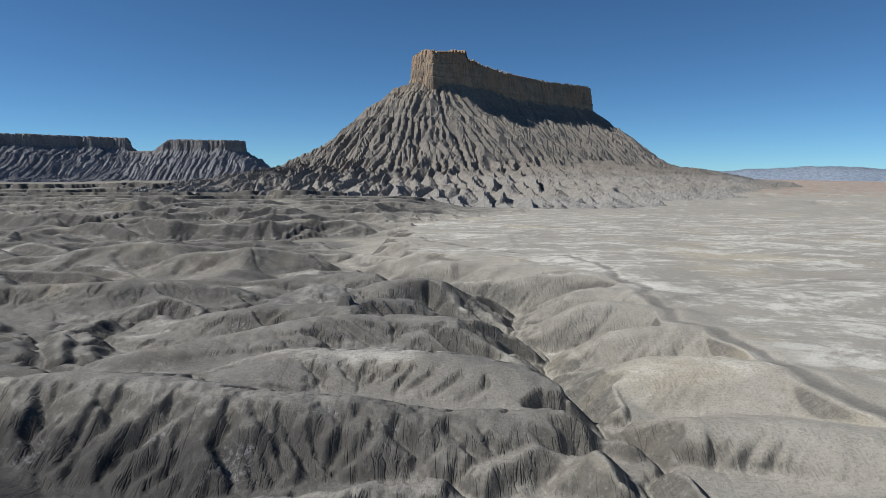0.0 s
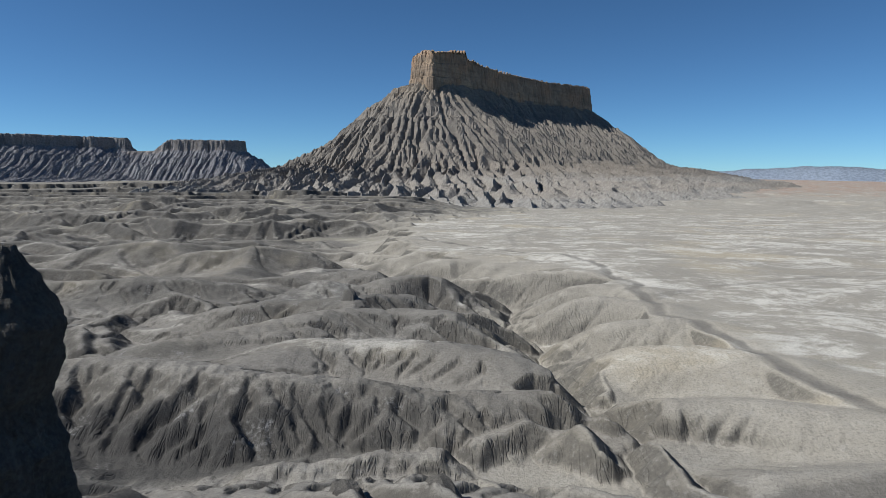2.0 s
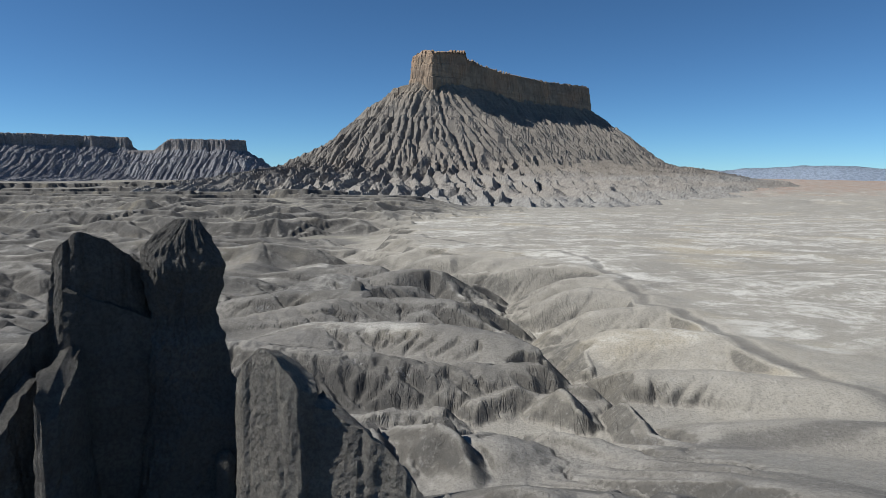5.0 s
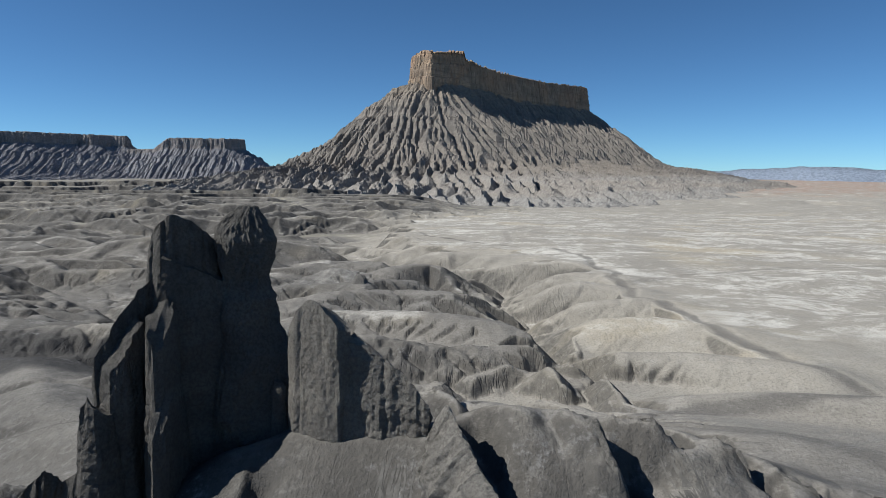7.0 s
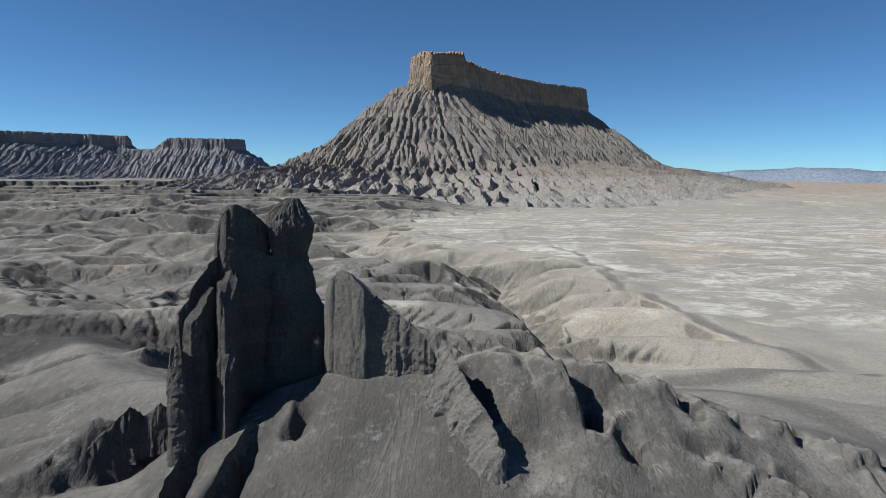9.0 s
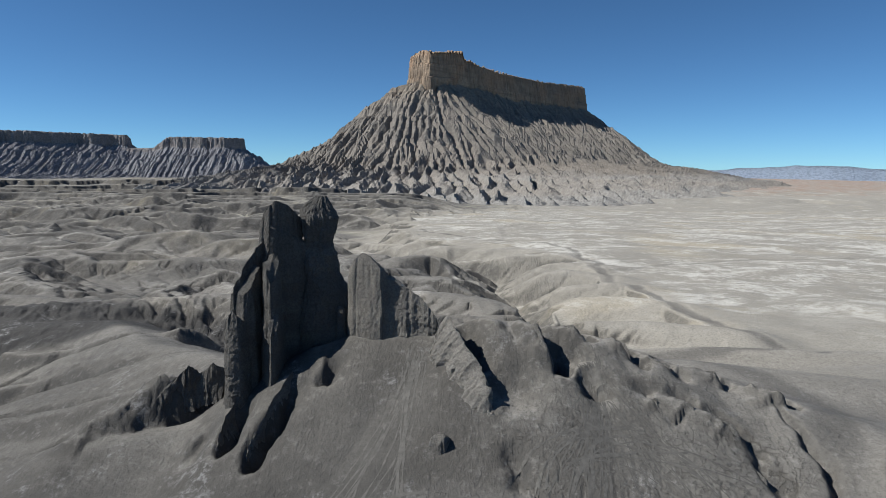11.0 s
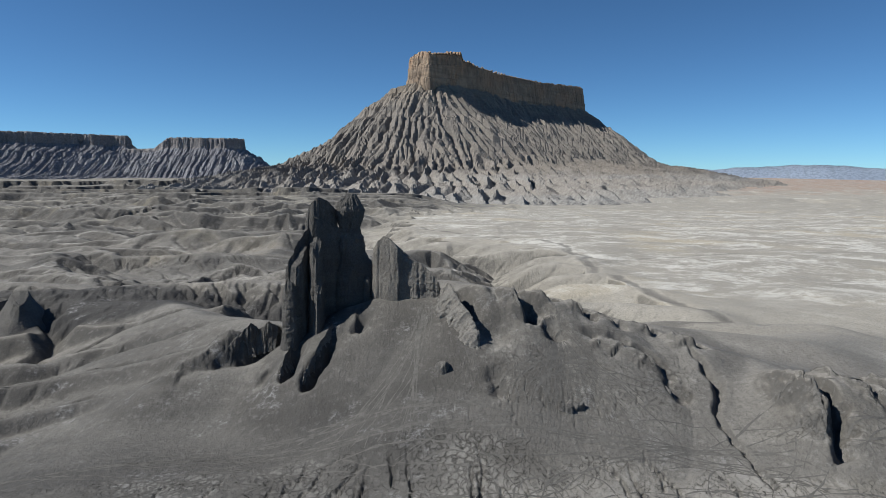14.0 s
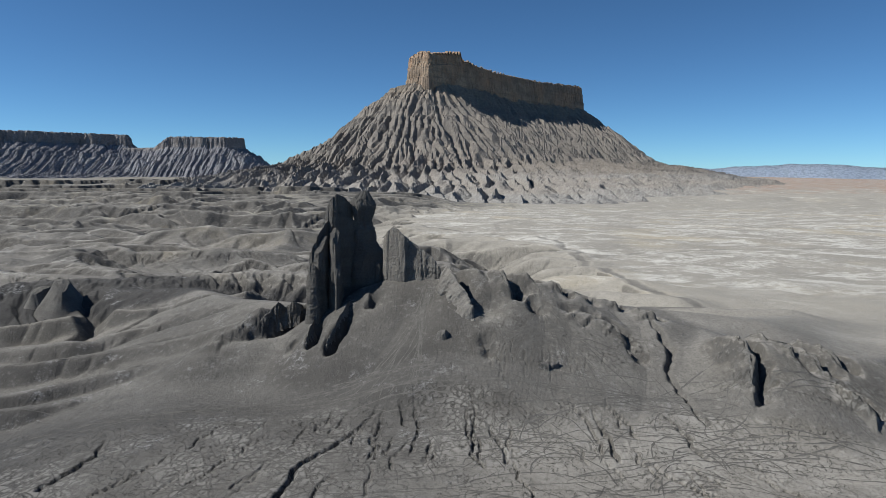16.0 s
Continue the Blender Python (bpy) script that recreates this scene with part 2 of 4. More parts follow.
# drying cracks that run down the dusty flat towards -y
_cr = random.Random(31)
CRACKS = [[(-9, -25, 0.1, 0.2), (-12, -31, 0.5, 0.22), (-16, -38, 0.8, 0.26), (-17, -46, 0.8, 0.3)], [(-41, -31, 0.1, 0.2), (-40, -36, 0.6, 0.24), (-42, -43, 0.6, 0.26)]]
for _ in range(46):
    _x, _y, _w = _cr.uniform(-34, 34), _cr.uniform(-41, -23), _cr.uniform(0.08, 0.17)
    _way, _long, _deep = -0.45 + 0.013 * (_x + 34) + _cr.uniform(-0.15, 0.15), _cr.uniform(4, 13), _cr.uniform(0.15, 0.5)
    CRACKS.append([(_x + _way * _long * f + _cr.uniform(-0.5, 0.5), _y - _long * f, _deep * (0.3 + 1.4 * min(f, 0.5)), _w) for f in (0, 0.25, 0.5, 0.75, 1)])
for _ in range(26):
    _x, _y, _long = _cr.uniform(-3, 26), _cr.uniform(-19, -15), _cr.uniform(2, 5)
    CRACKS.append([(_x + _cr.uniform(-0.3, 0.3), _y - _long * f, 0.14 * (0.2 + f), 0.09) for f in (0, 0.33, 0.66, 1)])
EDGE_Y = [20, 60, 89, 121, 139, 167, 234, 284, 306, 331, 420, 700, 1000, 1500]
EDGE_X = [80, 70, 66, 62, 62, 59, 58, 36, 11, -6, -30, -40, 60, 200]


# spurs of the pale flats: (x, y, crest height, slope)
NEAR_SPURS = [
    [(28, 74, 23.0, 0.55), (36, 77, 25.4, 0.5), (47, 76, 25.8, 0.4), (66, 68, 26, 0.3)],
    [(30, 104, 21.5, 0.5), (40, 110, 25, 0.45), (52, 108, 25.4, 0.4), (66, 100, 25, 0.3)],
    [(30, 141, 19, 0.45), (40, 141, 22.6, 0.42), (50, 143, 23.4, 0.4), (68, 140, 22.6, 0.3)],
    [(29, 172, 17.5, 0.45), (38, 172, 21.2, 0.42), (48, 172, 22.3, 0.4), (66, 166, 21.6, 0.3)],
    [(30, 205, 15.5, 0.4), (42, 204, 20.3, 0.4), (64, 200, 21, 0.3)],
]
FAR_SPURS = [
    [(18, 240, 13.5, 0.4), (34, 240, 19, 0.4), (60, 236, 20.5, 0.3)],
    [(6, 270, 12.5, 0.4), (24, 272, 18.0, 0.4), (52, 268, 19, 0.3)],
    [(-20, 302, 11, 0.35), (0, 300, 16.5, 0.35), (36, 296, 18, 0.3)],
    [(-40, 340, 9, 0.35), (-14, 336, 15, 0.35), (30, 330, 16, 0.3)],
]


def plateau(x, y):
    """1 on the pale flats, 0 in the broken country beside them."""
    edge = np.interp(y, EDGE_Y, EDGE_X)
    lobes = 6 * perlin(y / 17 + 0.5, x / 60) + 3 * perlin(y / 7, x / 30 + 4)
    p = smoothstep(-9, 3, x - edge + lobes * (1 - smoothstep(200, 500, y)) + 0.1 * lobes * np.maximum(y - 200, 0) ** 0.7)
    return edge, np.maximum(p, smoothstep(8, 3, to_line(x, y, ROAD)[0]))


def rolling(x, y):
    """The large forms, before water has cut them."""
    z = np.interp(y, [-400, -30, 10, 60, 100, 150, 200, 300, 450, 700, 1300, 2000, 3500, 5000], [25, 28.5, 28.5, 21, 16.5, 13, 10.5, 6, 2, -4, -20, -30, -18, 22])
    out = smoothstep(40, 110, y) * (1 - smoothstep(900, 1300, y))
    big = 2 + 10 * (ridged(x / 82 + 1.3, y / 60 + 0.4, 2) - 0.5) + 6 * perlin(x / 120 + 4.4, y / 90) + 5 * perlin(x / 27 + 5.2, y / 21 + 2.2)
    calm = np.exp(-(((x + 5) / 75) ** 2 + ((y - 150) / 115) ** 2) ** 2)
    z = z + out * big * (1 - 0.8 * calm)
    # stepped benches in the far left
    u = y + 90 * fbm(x / 260, y / 400, 4) + 0.12 * x
    left = smoothstep(60, -120, x - 0.02 * y)
    bench = 0
    for at in (540, 620, 700, 790, 900, 1030, 1180, 1360, 1570, 1850, 2150):
        high = 5 + 0.0055 * at
        w = u + 0.20 * at * fbm(x / 330 + at, y / 600, 4) + 0.05 * at * fbm(x / 75 + at, y / 110, 3)
        bench = bench + high * smoothstep(at, at + 0.014 * at, w) - 0.5 * high * smoothstep(at + 0.04 * at, at + 0.2 * at, w)
    z = z + left * (bench - 4 * smoothstep(300, 560, u) - np.interp(y, [500, 900, 1300, 2000, 3500], [0, 6, 11, 24, 24]))
    z = z - 25 * smoothstep(2800, 3900, y) * smoothstep(0, -700, x)
    right = smoothstep(250, 500, x - 0.1 * y)
    v = y + 120 * fbm(x / 300 + 7, y / 500, 4)
    z = z + right * (11 * smoothstep(1650, 1760, v) + 9 * smoothstep(2100, 2220, v))
    return z


# windrows of low lopsided hills in the broken country
_hr = random.Random(5)
DUNES = []
for _ in range(110):
    _y = 125 * (700 / 125) ** _hr.random()
    _x = _hr.uniform(-0.72, 0.06) * (_y + 60)
    _s = 1.0 + 0.0032 * _y
    _long, _way, _tall = _s * _hr.uniform(12, 36), _hr.uniform(-0.5, 1.1), _s * _hr.uniform(1.4, 3.2)
    _dx, _dy, _foot = 0.5 * _long * math.cos(_way), -0.5 * _long * math.sin(_way), float(rolling(np.array([_x]), np.array([_y]))[0])
    DUNES.append(([(_x - _dx, _y - _dy, _foot + 0.35 * _tall), (_x, _y, _foot + _tall), (_x + _dx, _y + _dy, _foot + 0.75 * _tall), (_x + 1.5 * _dx, _y + 1.5 * _dy, _foot)],
                  _hr.uniform(0.16, 0.30), _hr.uniform(0.5, 1.0), 0.12 * _tall, _s))


def land(x, y):
    z = rolling(x, y)
    near = smoothstep(-70, -20, y)
    z = z - 7 * smoothstep(-35, -80, x) * smoothstep(60, 0, y) * near
    bx, by = x + 6 * perlin(x / 23, y / 23) + 1.2 * perlin(x / 9, y / 9), y + 6 * perlin(x / 23 + 5, y / 23) + 1.2 * perlin(x / 9 + 5, y / 9)
    # hills behind the mound
    z = ridge(z, x, y, [(-150, 120, 24, 0.42), (-106, 113, 22.5, 0.42), (-70, 118, 21, 0.42)], 3, 5)
    z = ridge(z, x, y, [(-62, 168, 20, 0.36), (-26, 165, 24.5, 0.4), (0, 190, 19, 0.36)], 3, 4)
    z = ridge(z, x, y, [(-36, 126, 23.5, 0.42), (-29, 140, 24, 0.42), (-11, 148, 24.3, 0.42), (9, 141, 24, 0.42), (21, 124, 20, 0.4)], 2, 6)
    z = ridge(z, x, y, [(-60, 98, 25, 0.45), (-34, 90, 26.8, 0.33), (-26, 105, 27, 0.33), (-12, 106, 27.2, 0.34), (9, 100, 27, 0.36), (19, 97, 24.5, 0.5)], 1.5, 5)
    z = ridge(z, x, y, [(-110, 62, 31, 0.45), (-75, 70, 31, 0.5), (-52, 81, 30.8, 0.52), (-40, 79, 30.6, 0.52), (-28, 76, 30, 0.52), (-13, 77, 28.4, 0.5), (-1, 75, 27.3, 0.5), (14, 77, 26.4, 0.5), (23, 75, 24.3, 0.6)], 1.5, 5)
    z = ridge(z, x, y, [(-24, 44, 27.6, 0.4), (-6, 42, 28.6, 0.4), (6, 41, 28.6, 0.4), (16, 46, 25.6, 0.4)], 2, 3)
    wx, wy = x + 1.2 * perlin(x / 3.5, y / 3.5), y + 1.2 * perlin(x / 3.5 + 5, y / 3.5)
    for crest, sunny, shaded, deep in NEAR_DOMES + FAR_DOMES:
        z = lopsided(z, wx, wy, crest, sunny, shaded, deep, 0.9, 1.6)
    # narrow gullies between the domes
    z = carve(z, wx, wy, [(4, 60, 0.8, 1.8), (10, 58, 2.4, 2.0), (17, 56, 3.2, 2.2), (22, 53, 3.2, 2.2), (27, 47, 2.4, 2.0), (31, 42, 0.8, 1.8)])
    z = carve(z, wx, wy, [(25.2, 70, 1.2, 1.4), (24.2, 63, 3.0, 1.5), (23.6, 56, 3.0, 1.7)])
    rough = smoothstep(48, 54, y) * smoothstep(84, 76, y) * smoothstep(14, 0, x)
    if rough.any():
        z = z + rough * (0.9 * fbm(x / 5.5, y / 5.5, 4, 0.6) + 0.5 * np.minimum(ridged(x / 4.0, y / 9.0, 3) - 0.6, 0.0))
    z = ridge(z, x, y, [(-200, 345, 17, 0.42), (-165, 350, 20.5, 0.45), (-135, 365, 15, 0.42)], 3, 5)
    z = ridge(z, x, y, [(-135, 325, 16, 0.42), (-103, 330, 19.5, 0.45), (-70, 340, 15, 0.42)], 3, 5)
    z = ridge(z, x, y, [(-170, 225, 16, 0.42), (-120, 230, 18.5, 0.36), (-80, 238, 15, 0.36)], 3, 7)
    z = ridge(z, x, y, [(-62, 172, 19, 0.4), (-40, 195, 23, 0.42), (-28, 205, 20, 0.42)], 3, 5)
    z = ridge(z, x, y, [(-18, 205, 23, 0.45), (0, 208, 22.5, 0.35), (10, 200, 18, 0.35)], 2, 4)
    z = ridge(z, x, y, [(-62, 114, 24, 0.42), (-46, 130, 24, 0.42), (-29, 146, 24, 0.42)], 2, 4)
    z = ridge(z, x, y, [(-60, 270, 14, 0.36), (-20, 262, 17, 0.42), (15, 250, 16, 0.42)], 3, 5)
    if y.max() > 90:
        for crest, sunny, shaded, deep, size in DUNES:
            z = lopsided(z, bx, by, crest, sunny, shaded, deep, 1.2 * size, 1.5 * size)
    # the pale flats and their lobed edge
    edge, p = plateau(x, y)
    level = np.interp(y, [20, 75, 100, 140, 200, 270, 360, 480, 650, 1300, 2000], [28, 25.3, 24, 22, 20.6, 18.5, 14.5, 10.5, 5, -22, -30]) - 0.022 * np.clip(x - 70, 0, 400) + 2.0 * fbm(x / 70, y / 45, 4)
    take = p * smoothstep(45, 85, y) * (1 - smoothstep(1300, 1700, y))
    z = z + take * (level - z)
    for spur in NEAR_SPURS + FAR_SPURS:
        z = ridge(z, x, y, spur, 1.2, 4)
    z = ridge(z, x, y, [(30, 50, 24.6, 0.55), (38, 52, 26.0, 0.5), (52, 52, 26.6, 0.45), (84, 46, 27.2, 0.4)], 1.5, 3)
    # slopes that fall away to the lower left
    z = ridge(z, x, y, [(-24, 11, 36.0, 0.5), (-47, 33, 32.5, 0.4), (-64, 56, 30.5, 0.4), (-105, 60, 28, 0.35)], 2, 2)
    z = ridge(z, x, y, [(-29, 9, 35.0, 0.5), (-52, 19, 27.0, 0.4), (-90, 13, 19, 0.3)], 2, 2)
    z = ridge(z, x, y, [(-36, -3, 31.5, 0.45), (-52, -4, 24, 0.35), (-80, -14, 19, 0.3)], 2, 2)
    for crest, sunny, shaded, deep in (
        ([(-46, 46, 31.6), (-63, 42, 28.6), (-80, 41, 26.8), (-104, 37, 24.6)], 0.3, 0.7, 0.8),
        ([(-40, 26, 32.0), (-54, 27, 28.6), (-70, 28, 26.0), (-92, 24, 23.6)], 0.35, 0.5, 0.5),
        ([(-36, 10, 32.6), (-52, 13, 28.4), (-70, 13, 25.6), (-95, 8, 23.4)], 0.3, 0.6, 0.6),
        ([(-41, -3, 30.4), (-50, -2.5, 28.0), (-60, -6, 26.4), (-74, -10, 25.2)], 0.25, 1.3, 0.9),
        ([(-56, -13, 26.2), (-64, -14, 25.8), (-78, -18, 25.0)], 0.25, 1.3, 0.9),
    ):
        z = lopsided(z, bx, by, crest, sunny, shaded, deep, 1.0, 1.2)
    z = carve(z, bx, by, [(-90, 50, 0.5, 1.0), (-82, 43, 2.2, 0.9), (-78, 36, 2.2, 0.9), (-80, 29, 1.0, 1.0)])
    # the great mound that carries the towers
    z = ridge(z, x, y, [(-31, -1.5, 33.0, 0.5), (-23, 0, 35.2, 0.5), (-18, 0, 38.2, 0.58), (-13, 0.6, 41.2, 0.62), (-9, 1, 42.5, 0.62), (-6, 0, 42.6, 0.62), (0, -0.4, 43.4, 0.6), (4.2, -0.3, 44.6, 0.57), (9, -0.5, 44.1, 0.52), (15, -0.4, 43.0, 0.48), (19, -1.4, 41.8, 0.44), (28, -2.2, 39.0, 0.36), (33, -5.5, 37.8, 0.33), (40, -8, 36.3, 0.3)], 2.5, 1)
    z = z - 0.8 * np.exp(-(((x + 28) / 5) ** 2 + ((y + 4) / 5.5) ** 2))
    z = ridge(z, x, y, [(41, -15, 36.8, 0.5), (44, -19, 37.2, 0.5), (49, -19, 36.2, 0.5), (60, -18, 34.6, 0.5), (75, -8, 32, 0.4)], 1.5, 1.5)
    z = ridge(z, x, y, [(34, 14, 35, 0.32), (58, 12, 33.0, 0.3), (84, 40, 27.0, 0.25)], 2, 4)
    z = ridge(z, x, y, [(-36, -4, 32.8, 0.5), (-31, -4, 33.0, 0.5), (-26, -3, 33.4, 0.5)], 1.0, 1.5)
    # blunt noses of mudstone that stand out of the mound
    close = (y > -45) & (y < 20) & (np.abs(x) < 75)
    if close.any():
        u, v, w = x[close], y[close], z[close]
        u = u + (0.7 + 0.6 * (u > 36)) * perlin(u / 1.9, v / 1.9) + 0.25 * perlin(u / 0.7, v / 0.7)
        v = v + 0.7 * perlin(u / 2.1 + 9, v / 2.1) + 0.25 * perlin(u / 0.7 + 9, v / 0.7)
        for crest, sunny, shaded, *trench in NOSES:
            w = lopsided(w, u, v, crest, sunny, shaded, *trench)
        for cx, cy, deep, r in ((-28.2, 1.4, 1.3, 2.2), (2.7, -1.0, 2.0, 1.2), (3.6, -5.6, 1.4, 1.5), (3.2, -3.0, 2.6, 1.5), (12.6, -3.6, 1.6, 1.5), (14.8, -8.6, 0.7, 1.2), (20.6, -3.2, 0.9, 1.3), (6.6, -8.6, 1.2, 2.4)):
            w = w - deep * np.exp(-((u - cx) ** 2 + (v - cy) ** 2) / (r * r))
        rock = smoothstep(0.1, 0.6, w - z[close])
        w = w + rock * (0.30 * fbm(u / 1.1, v / 1.1 + w / 1.5, 3) + 0.22 * perlin(u / 0.5, w / 0.5))
        z = z.copy()
        z[close] = w
    # the wash between the hills
    z = carve(z, x, y, [(8, 64, 1.0, 2.0), (21, 71, 2.5, 2.2), (25, 92, 3, 3), (24, 122, 3.5, 3.5), (25, 150, 3.0, 4), (19, 175, 3, 4), (11, 208, 3, 5), (0, 245, 3, 6), (-30, 300, 3, 8), (-80, 420, 4, 12)])
    z = carve(z, x, y, [(-95, 34, 1.2, 2.5), (-74, 27, 1.4, 2.2), (-52, 27, 0.8, 2.0)])
    wx = x + 0.7 * perlin(x / 2.5, y / 1.9) + 0.3 * perlin(x / 0.8, y / 0.7)
    z = carve(z, wx, y, [(32.8, -6, 0.2, 0.3), (33.0, -10, 0.6, 0.35), (33.5, -13.5, 1.8, 0.6), (33.0, -16, 1.3, 0.45), (31.2, -20, 0.8, 0.3), (31.0, -24, 0.6, 0.25), (32.4, -31, 0.4, 0.2)])
    for crack in CRACKS:
        z = carve(z, wx, y, crack)
    d, _ = to_line(x, y, ROAD)
    return z - 0.3 * np.exp(-(d / 2.6) ** 4)


MID = (-900.0, -130.0, 4.0, 540, 400)
_gx, _gy = np.meshgrid(MID[0] + MID[2] * np.arange(MID[3]), MID[1] + MID[2] * np.arange(MID[4]))
_first = land(_gx, _gy)
_edge, _p = plateau(_gx, _gy)
_soft = (1 - 0.93 * _p * smoothstep(60, 110, _gy)) * smoothstep(30, 90, _gy)
_cut = streams(_first + 2.0 * fbm(_gx / 30, _gy / 30, 4), MID[2], 5, 0.01 + 0.16 * _soft, 0.03, 0.45, 6.0, 0.6) - _first
_cut = _cut - 0.65 * blur(_cut, 9)
MID_CUT = _cut * (1 - 0.92 * _p * smoothstep(40, 70, _gy)) * smoothstep(0, 50, _gx - _gx.min()) * smoothstep(0, 50, _gx.max() - _gx) * smoothstep(0, 200, _gy.max() - _gy) * smoothstep(85, 150, _gy)

NEAR = (-190.0, -72.0, 0.5, 800, 700)
_gx, _gy = np.meshgrid(NEAR[0] + NEAR[2] * np.arange(NEAR[3]), NEAR[1] + NEAR[2] * np.arange(NEAR[4]))
_first = land(_gx, _gy) + sample(MID_CUT, *MID[:3], _gx, _gy)
_gyy, _gxx = np.gradient(_first, NEAR[2])
_steep = np.hypot(_gxx, _gyy)
_mound = np.exp(-(((_gx - 5) / 45) ** 2 + ((_gy + 5) / 22) ** 2) ** 2)
_pale = smoothstep(-38, -20, _gx - np.interp(_gy, EDGE_Y, EDGE_X)) * smoothstep(40, 60, _gy)
_bite = (1 - 0.65 * _pale) * (1 - 0.4 * smoothstep(-38, -46, _gx) * smoothstep(70, 55, _gy)) * (0.004 + 0.16 * smoothstep(0.06, 0.33, _steep)) * (1 - 0.9 * _mound) * (1 - 0.8 * smoothstep(2, -12, _gy))
_cut = streams(_first + 0.22 * fbm(_gx / 3, _gy / 3, 3), NEAR[2], 3, 1.5 * _bite, 0.06, 0.45, 1.0, 1.0, 14.0) - _first
_cut = _cut - 0.5 * blur(_cut, 10)
_, _p = plateau(_gx, _gy)
_cut = _cut * (1 - 0.95 * _p * smoothstep(40, 70, _gy)) * (1 - smoothstep(6, -8, _gy) * smoothstep(-50, -40, _gx))
_keep = smoothstep(-46, -38, _gx) * smoothstep(66, 56, _gx) * smoothstep(-34, -26, _gy) * smoothstep(22, 12, _gy)
_cut = _cut * (1 - 0.8 * _keep)
_cut = _cut + (np.minimum(0.2, np.maximum(_cut, -3 + 2.4 * smoothstep(10, -10, _gy))) - _cut) * smoothstep(50, 34, _gy)
_cut = _cut * (1 - 0.85 * smoothstep(28, 36, _gx) * smoothstep(66, 50, _gy))
NEAR_CUT = _cut * smoothstep(0, 15, _gx - _gx.min()) * smoothstep(0, 15, _gx.max() - _gx) * smoothstep(0, 40, _gy.max() - _gy) * smoothstep(0, 6, _gy - _gy.min())


def ground_z(x, y):
    x, y = np.atleast_1d(np.asarray(x, float)), np.atleast_1d(np.asarray(y, float))
    return land(x, y) + sample(MID_CUT, *MID[:3], x, y) + sample(NEAR_CUT, *NEAR[:3], x, y)


# ---------- materials ----------
class Nodes:
    """A short way to write node materials."""
    def __init__(self, name, rough=0.9, spec=0.15):
        self.mat = bpy.data.materials.new(name)
        self.mat.use_nodes = True
        self.tree = self.mat.node_tree
        self.bsdf = self.tree.nodes["Principled BSDF"]
        self.bsdf.inputs["Roughness"].default_value = rough
        self.bsdf.inputs["Specular IOR Level"].default_value = spec
        self.pos = self.tree.nodes.new("ShaderNodeNewGeometry").outputs["Position"]

    def link(self, a, b):
        self.tree.links.new(a, b)

    def scaled(self, sx, sy, sz):
        n = self.tree.nodes.new("ShaderNodeMapping")
        n.inputs["Scale"].default_value = (sx, sy, sz)
        self.link(self.pos, n.inputs["Vector"])
        return n.outputs[0]

    def noise(self, scale, detail=4, vec=None, rough=0.55, warp=0.0):
        n = self.tree.nodes.new("ShaderNodeTexNoise")
        n.inputs["Scale"].default_value, n.inputs["Detail"].default_value, n.inputs["Roughness"].default_value = scale, detail, rough
        n.inputs["Distortion"].default_value = warp
        self.link(vec or self.pos, n.inputs["Vector"])
        return n.outputs["Fac"]

    def ramp(self, fac, a, b, lo=0.0, hi=1.0):
        n = self.tree.nodes.new("ShaderNodeMapRange")
        n.interpolation_type = "SMOOTHSTEP"
        for key, v in (("From Min", a), ("From Max", b), ("To Min", lo), ("To Max", hi)):
            n.inputs[key].default_value = v
        self.link(fac, n.inputs["Value"])
        return n.outputs[0]

    def math(self, op, a, b=0.0):
        n = self.tree.nodes.new("ShaderNodeMath")
        n.operation = op
        for k, v in enumerate((a, b)):
            if isinstance(v, (int, float)):
                n.inputs[k].default_value = v
            else:
                self.link(v, n.inputs[k])
        return n.outputs[0]

    def mix(self, fac, a, b):
        n = self.tree.nodes.new("ShaderNodeMix")
        n.data_type = "RGBA"
        for k, v in ((0, fac), (6, a), (7, b)):
            if isinstance(v, (int, float)):
                n.inputs[k].default_value = v
            elif isinstance(v, tuple):
                n.inputs[k].default_value = (*v, 1)
            else:
                self.link(v, n.inputs[k])
        return n.outputs[2]

    def tone(self, a, b):
        n = self.tree.nodes.new("ShaderNodeMix")
        n.data_type, n.blend_type = "RGBA", "MULTIPLY"
        n.inputs[0].default_value, n.inputs[7].default_value = 1.0, (*b, 1)
        self.link(a, n.inputs[6])
        return n.outputs[2]

    def normal_z(self):
        n = self.tree.nodes.new("ShaderNodeSeparateXYZ")
        self.link(self.tree.nodes.new("ShaderNodeNewGeometry").outputs["Normal"], n.inputs[0])
        return n.outputs[2]

    def attr(self, name):
        n = self.tree.nodes.new("ShaderNodeAttribute")
        n.attribute_name = name
        return n.outputs["Fac"]

    def bump(self, height, strength=0.5, distance=0.1, chain=None):
        n = self.tree.nodes.new("ShaderNodeBump")
        n.inputs["Strength"].default_value, n.inputs["Distance"].default_value = strength, distance
        self.link(height, n.inputs["Height"])
        if chain:
            self.link(chain, n.inputs["Normal"])
        return n.outputs[0]

    def done(self, color, normal=None):
        self.link(color, self.bsdf.inputs["Base Color"])
        if normal:
            self.link(normal, self.bsdf.inputs["Normal"])
        return self.mat


def make_ground_material():
    m = Nodes("grey_shale_ground")
    base = m.mix(m.ramp(m.noise(0.02, 5), 0.35, 0.65), (0.168, 0.162, 0.148), (0.228, 0.218, 0.196))
    base = m.mix(m.ramp(m.noise(0.35, 5), 0.3, 0.7, 0, 0.5), base, (0.135, 0.13, 0.12))
    flat = m.ramp(m.normal_z(), 0.90, 0.985)
    base = m.mix(m.attr("tan"), base, (0.325, 0.309, 0.268))
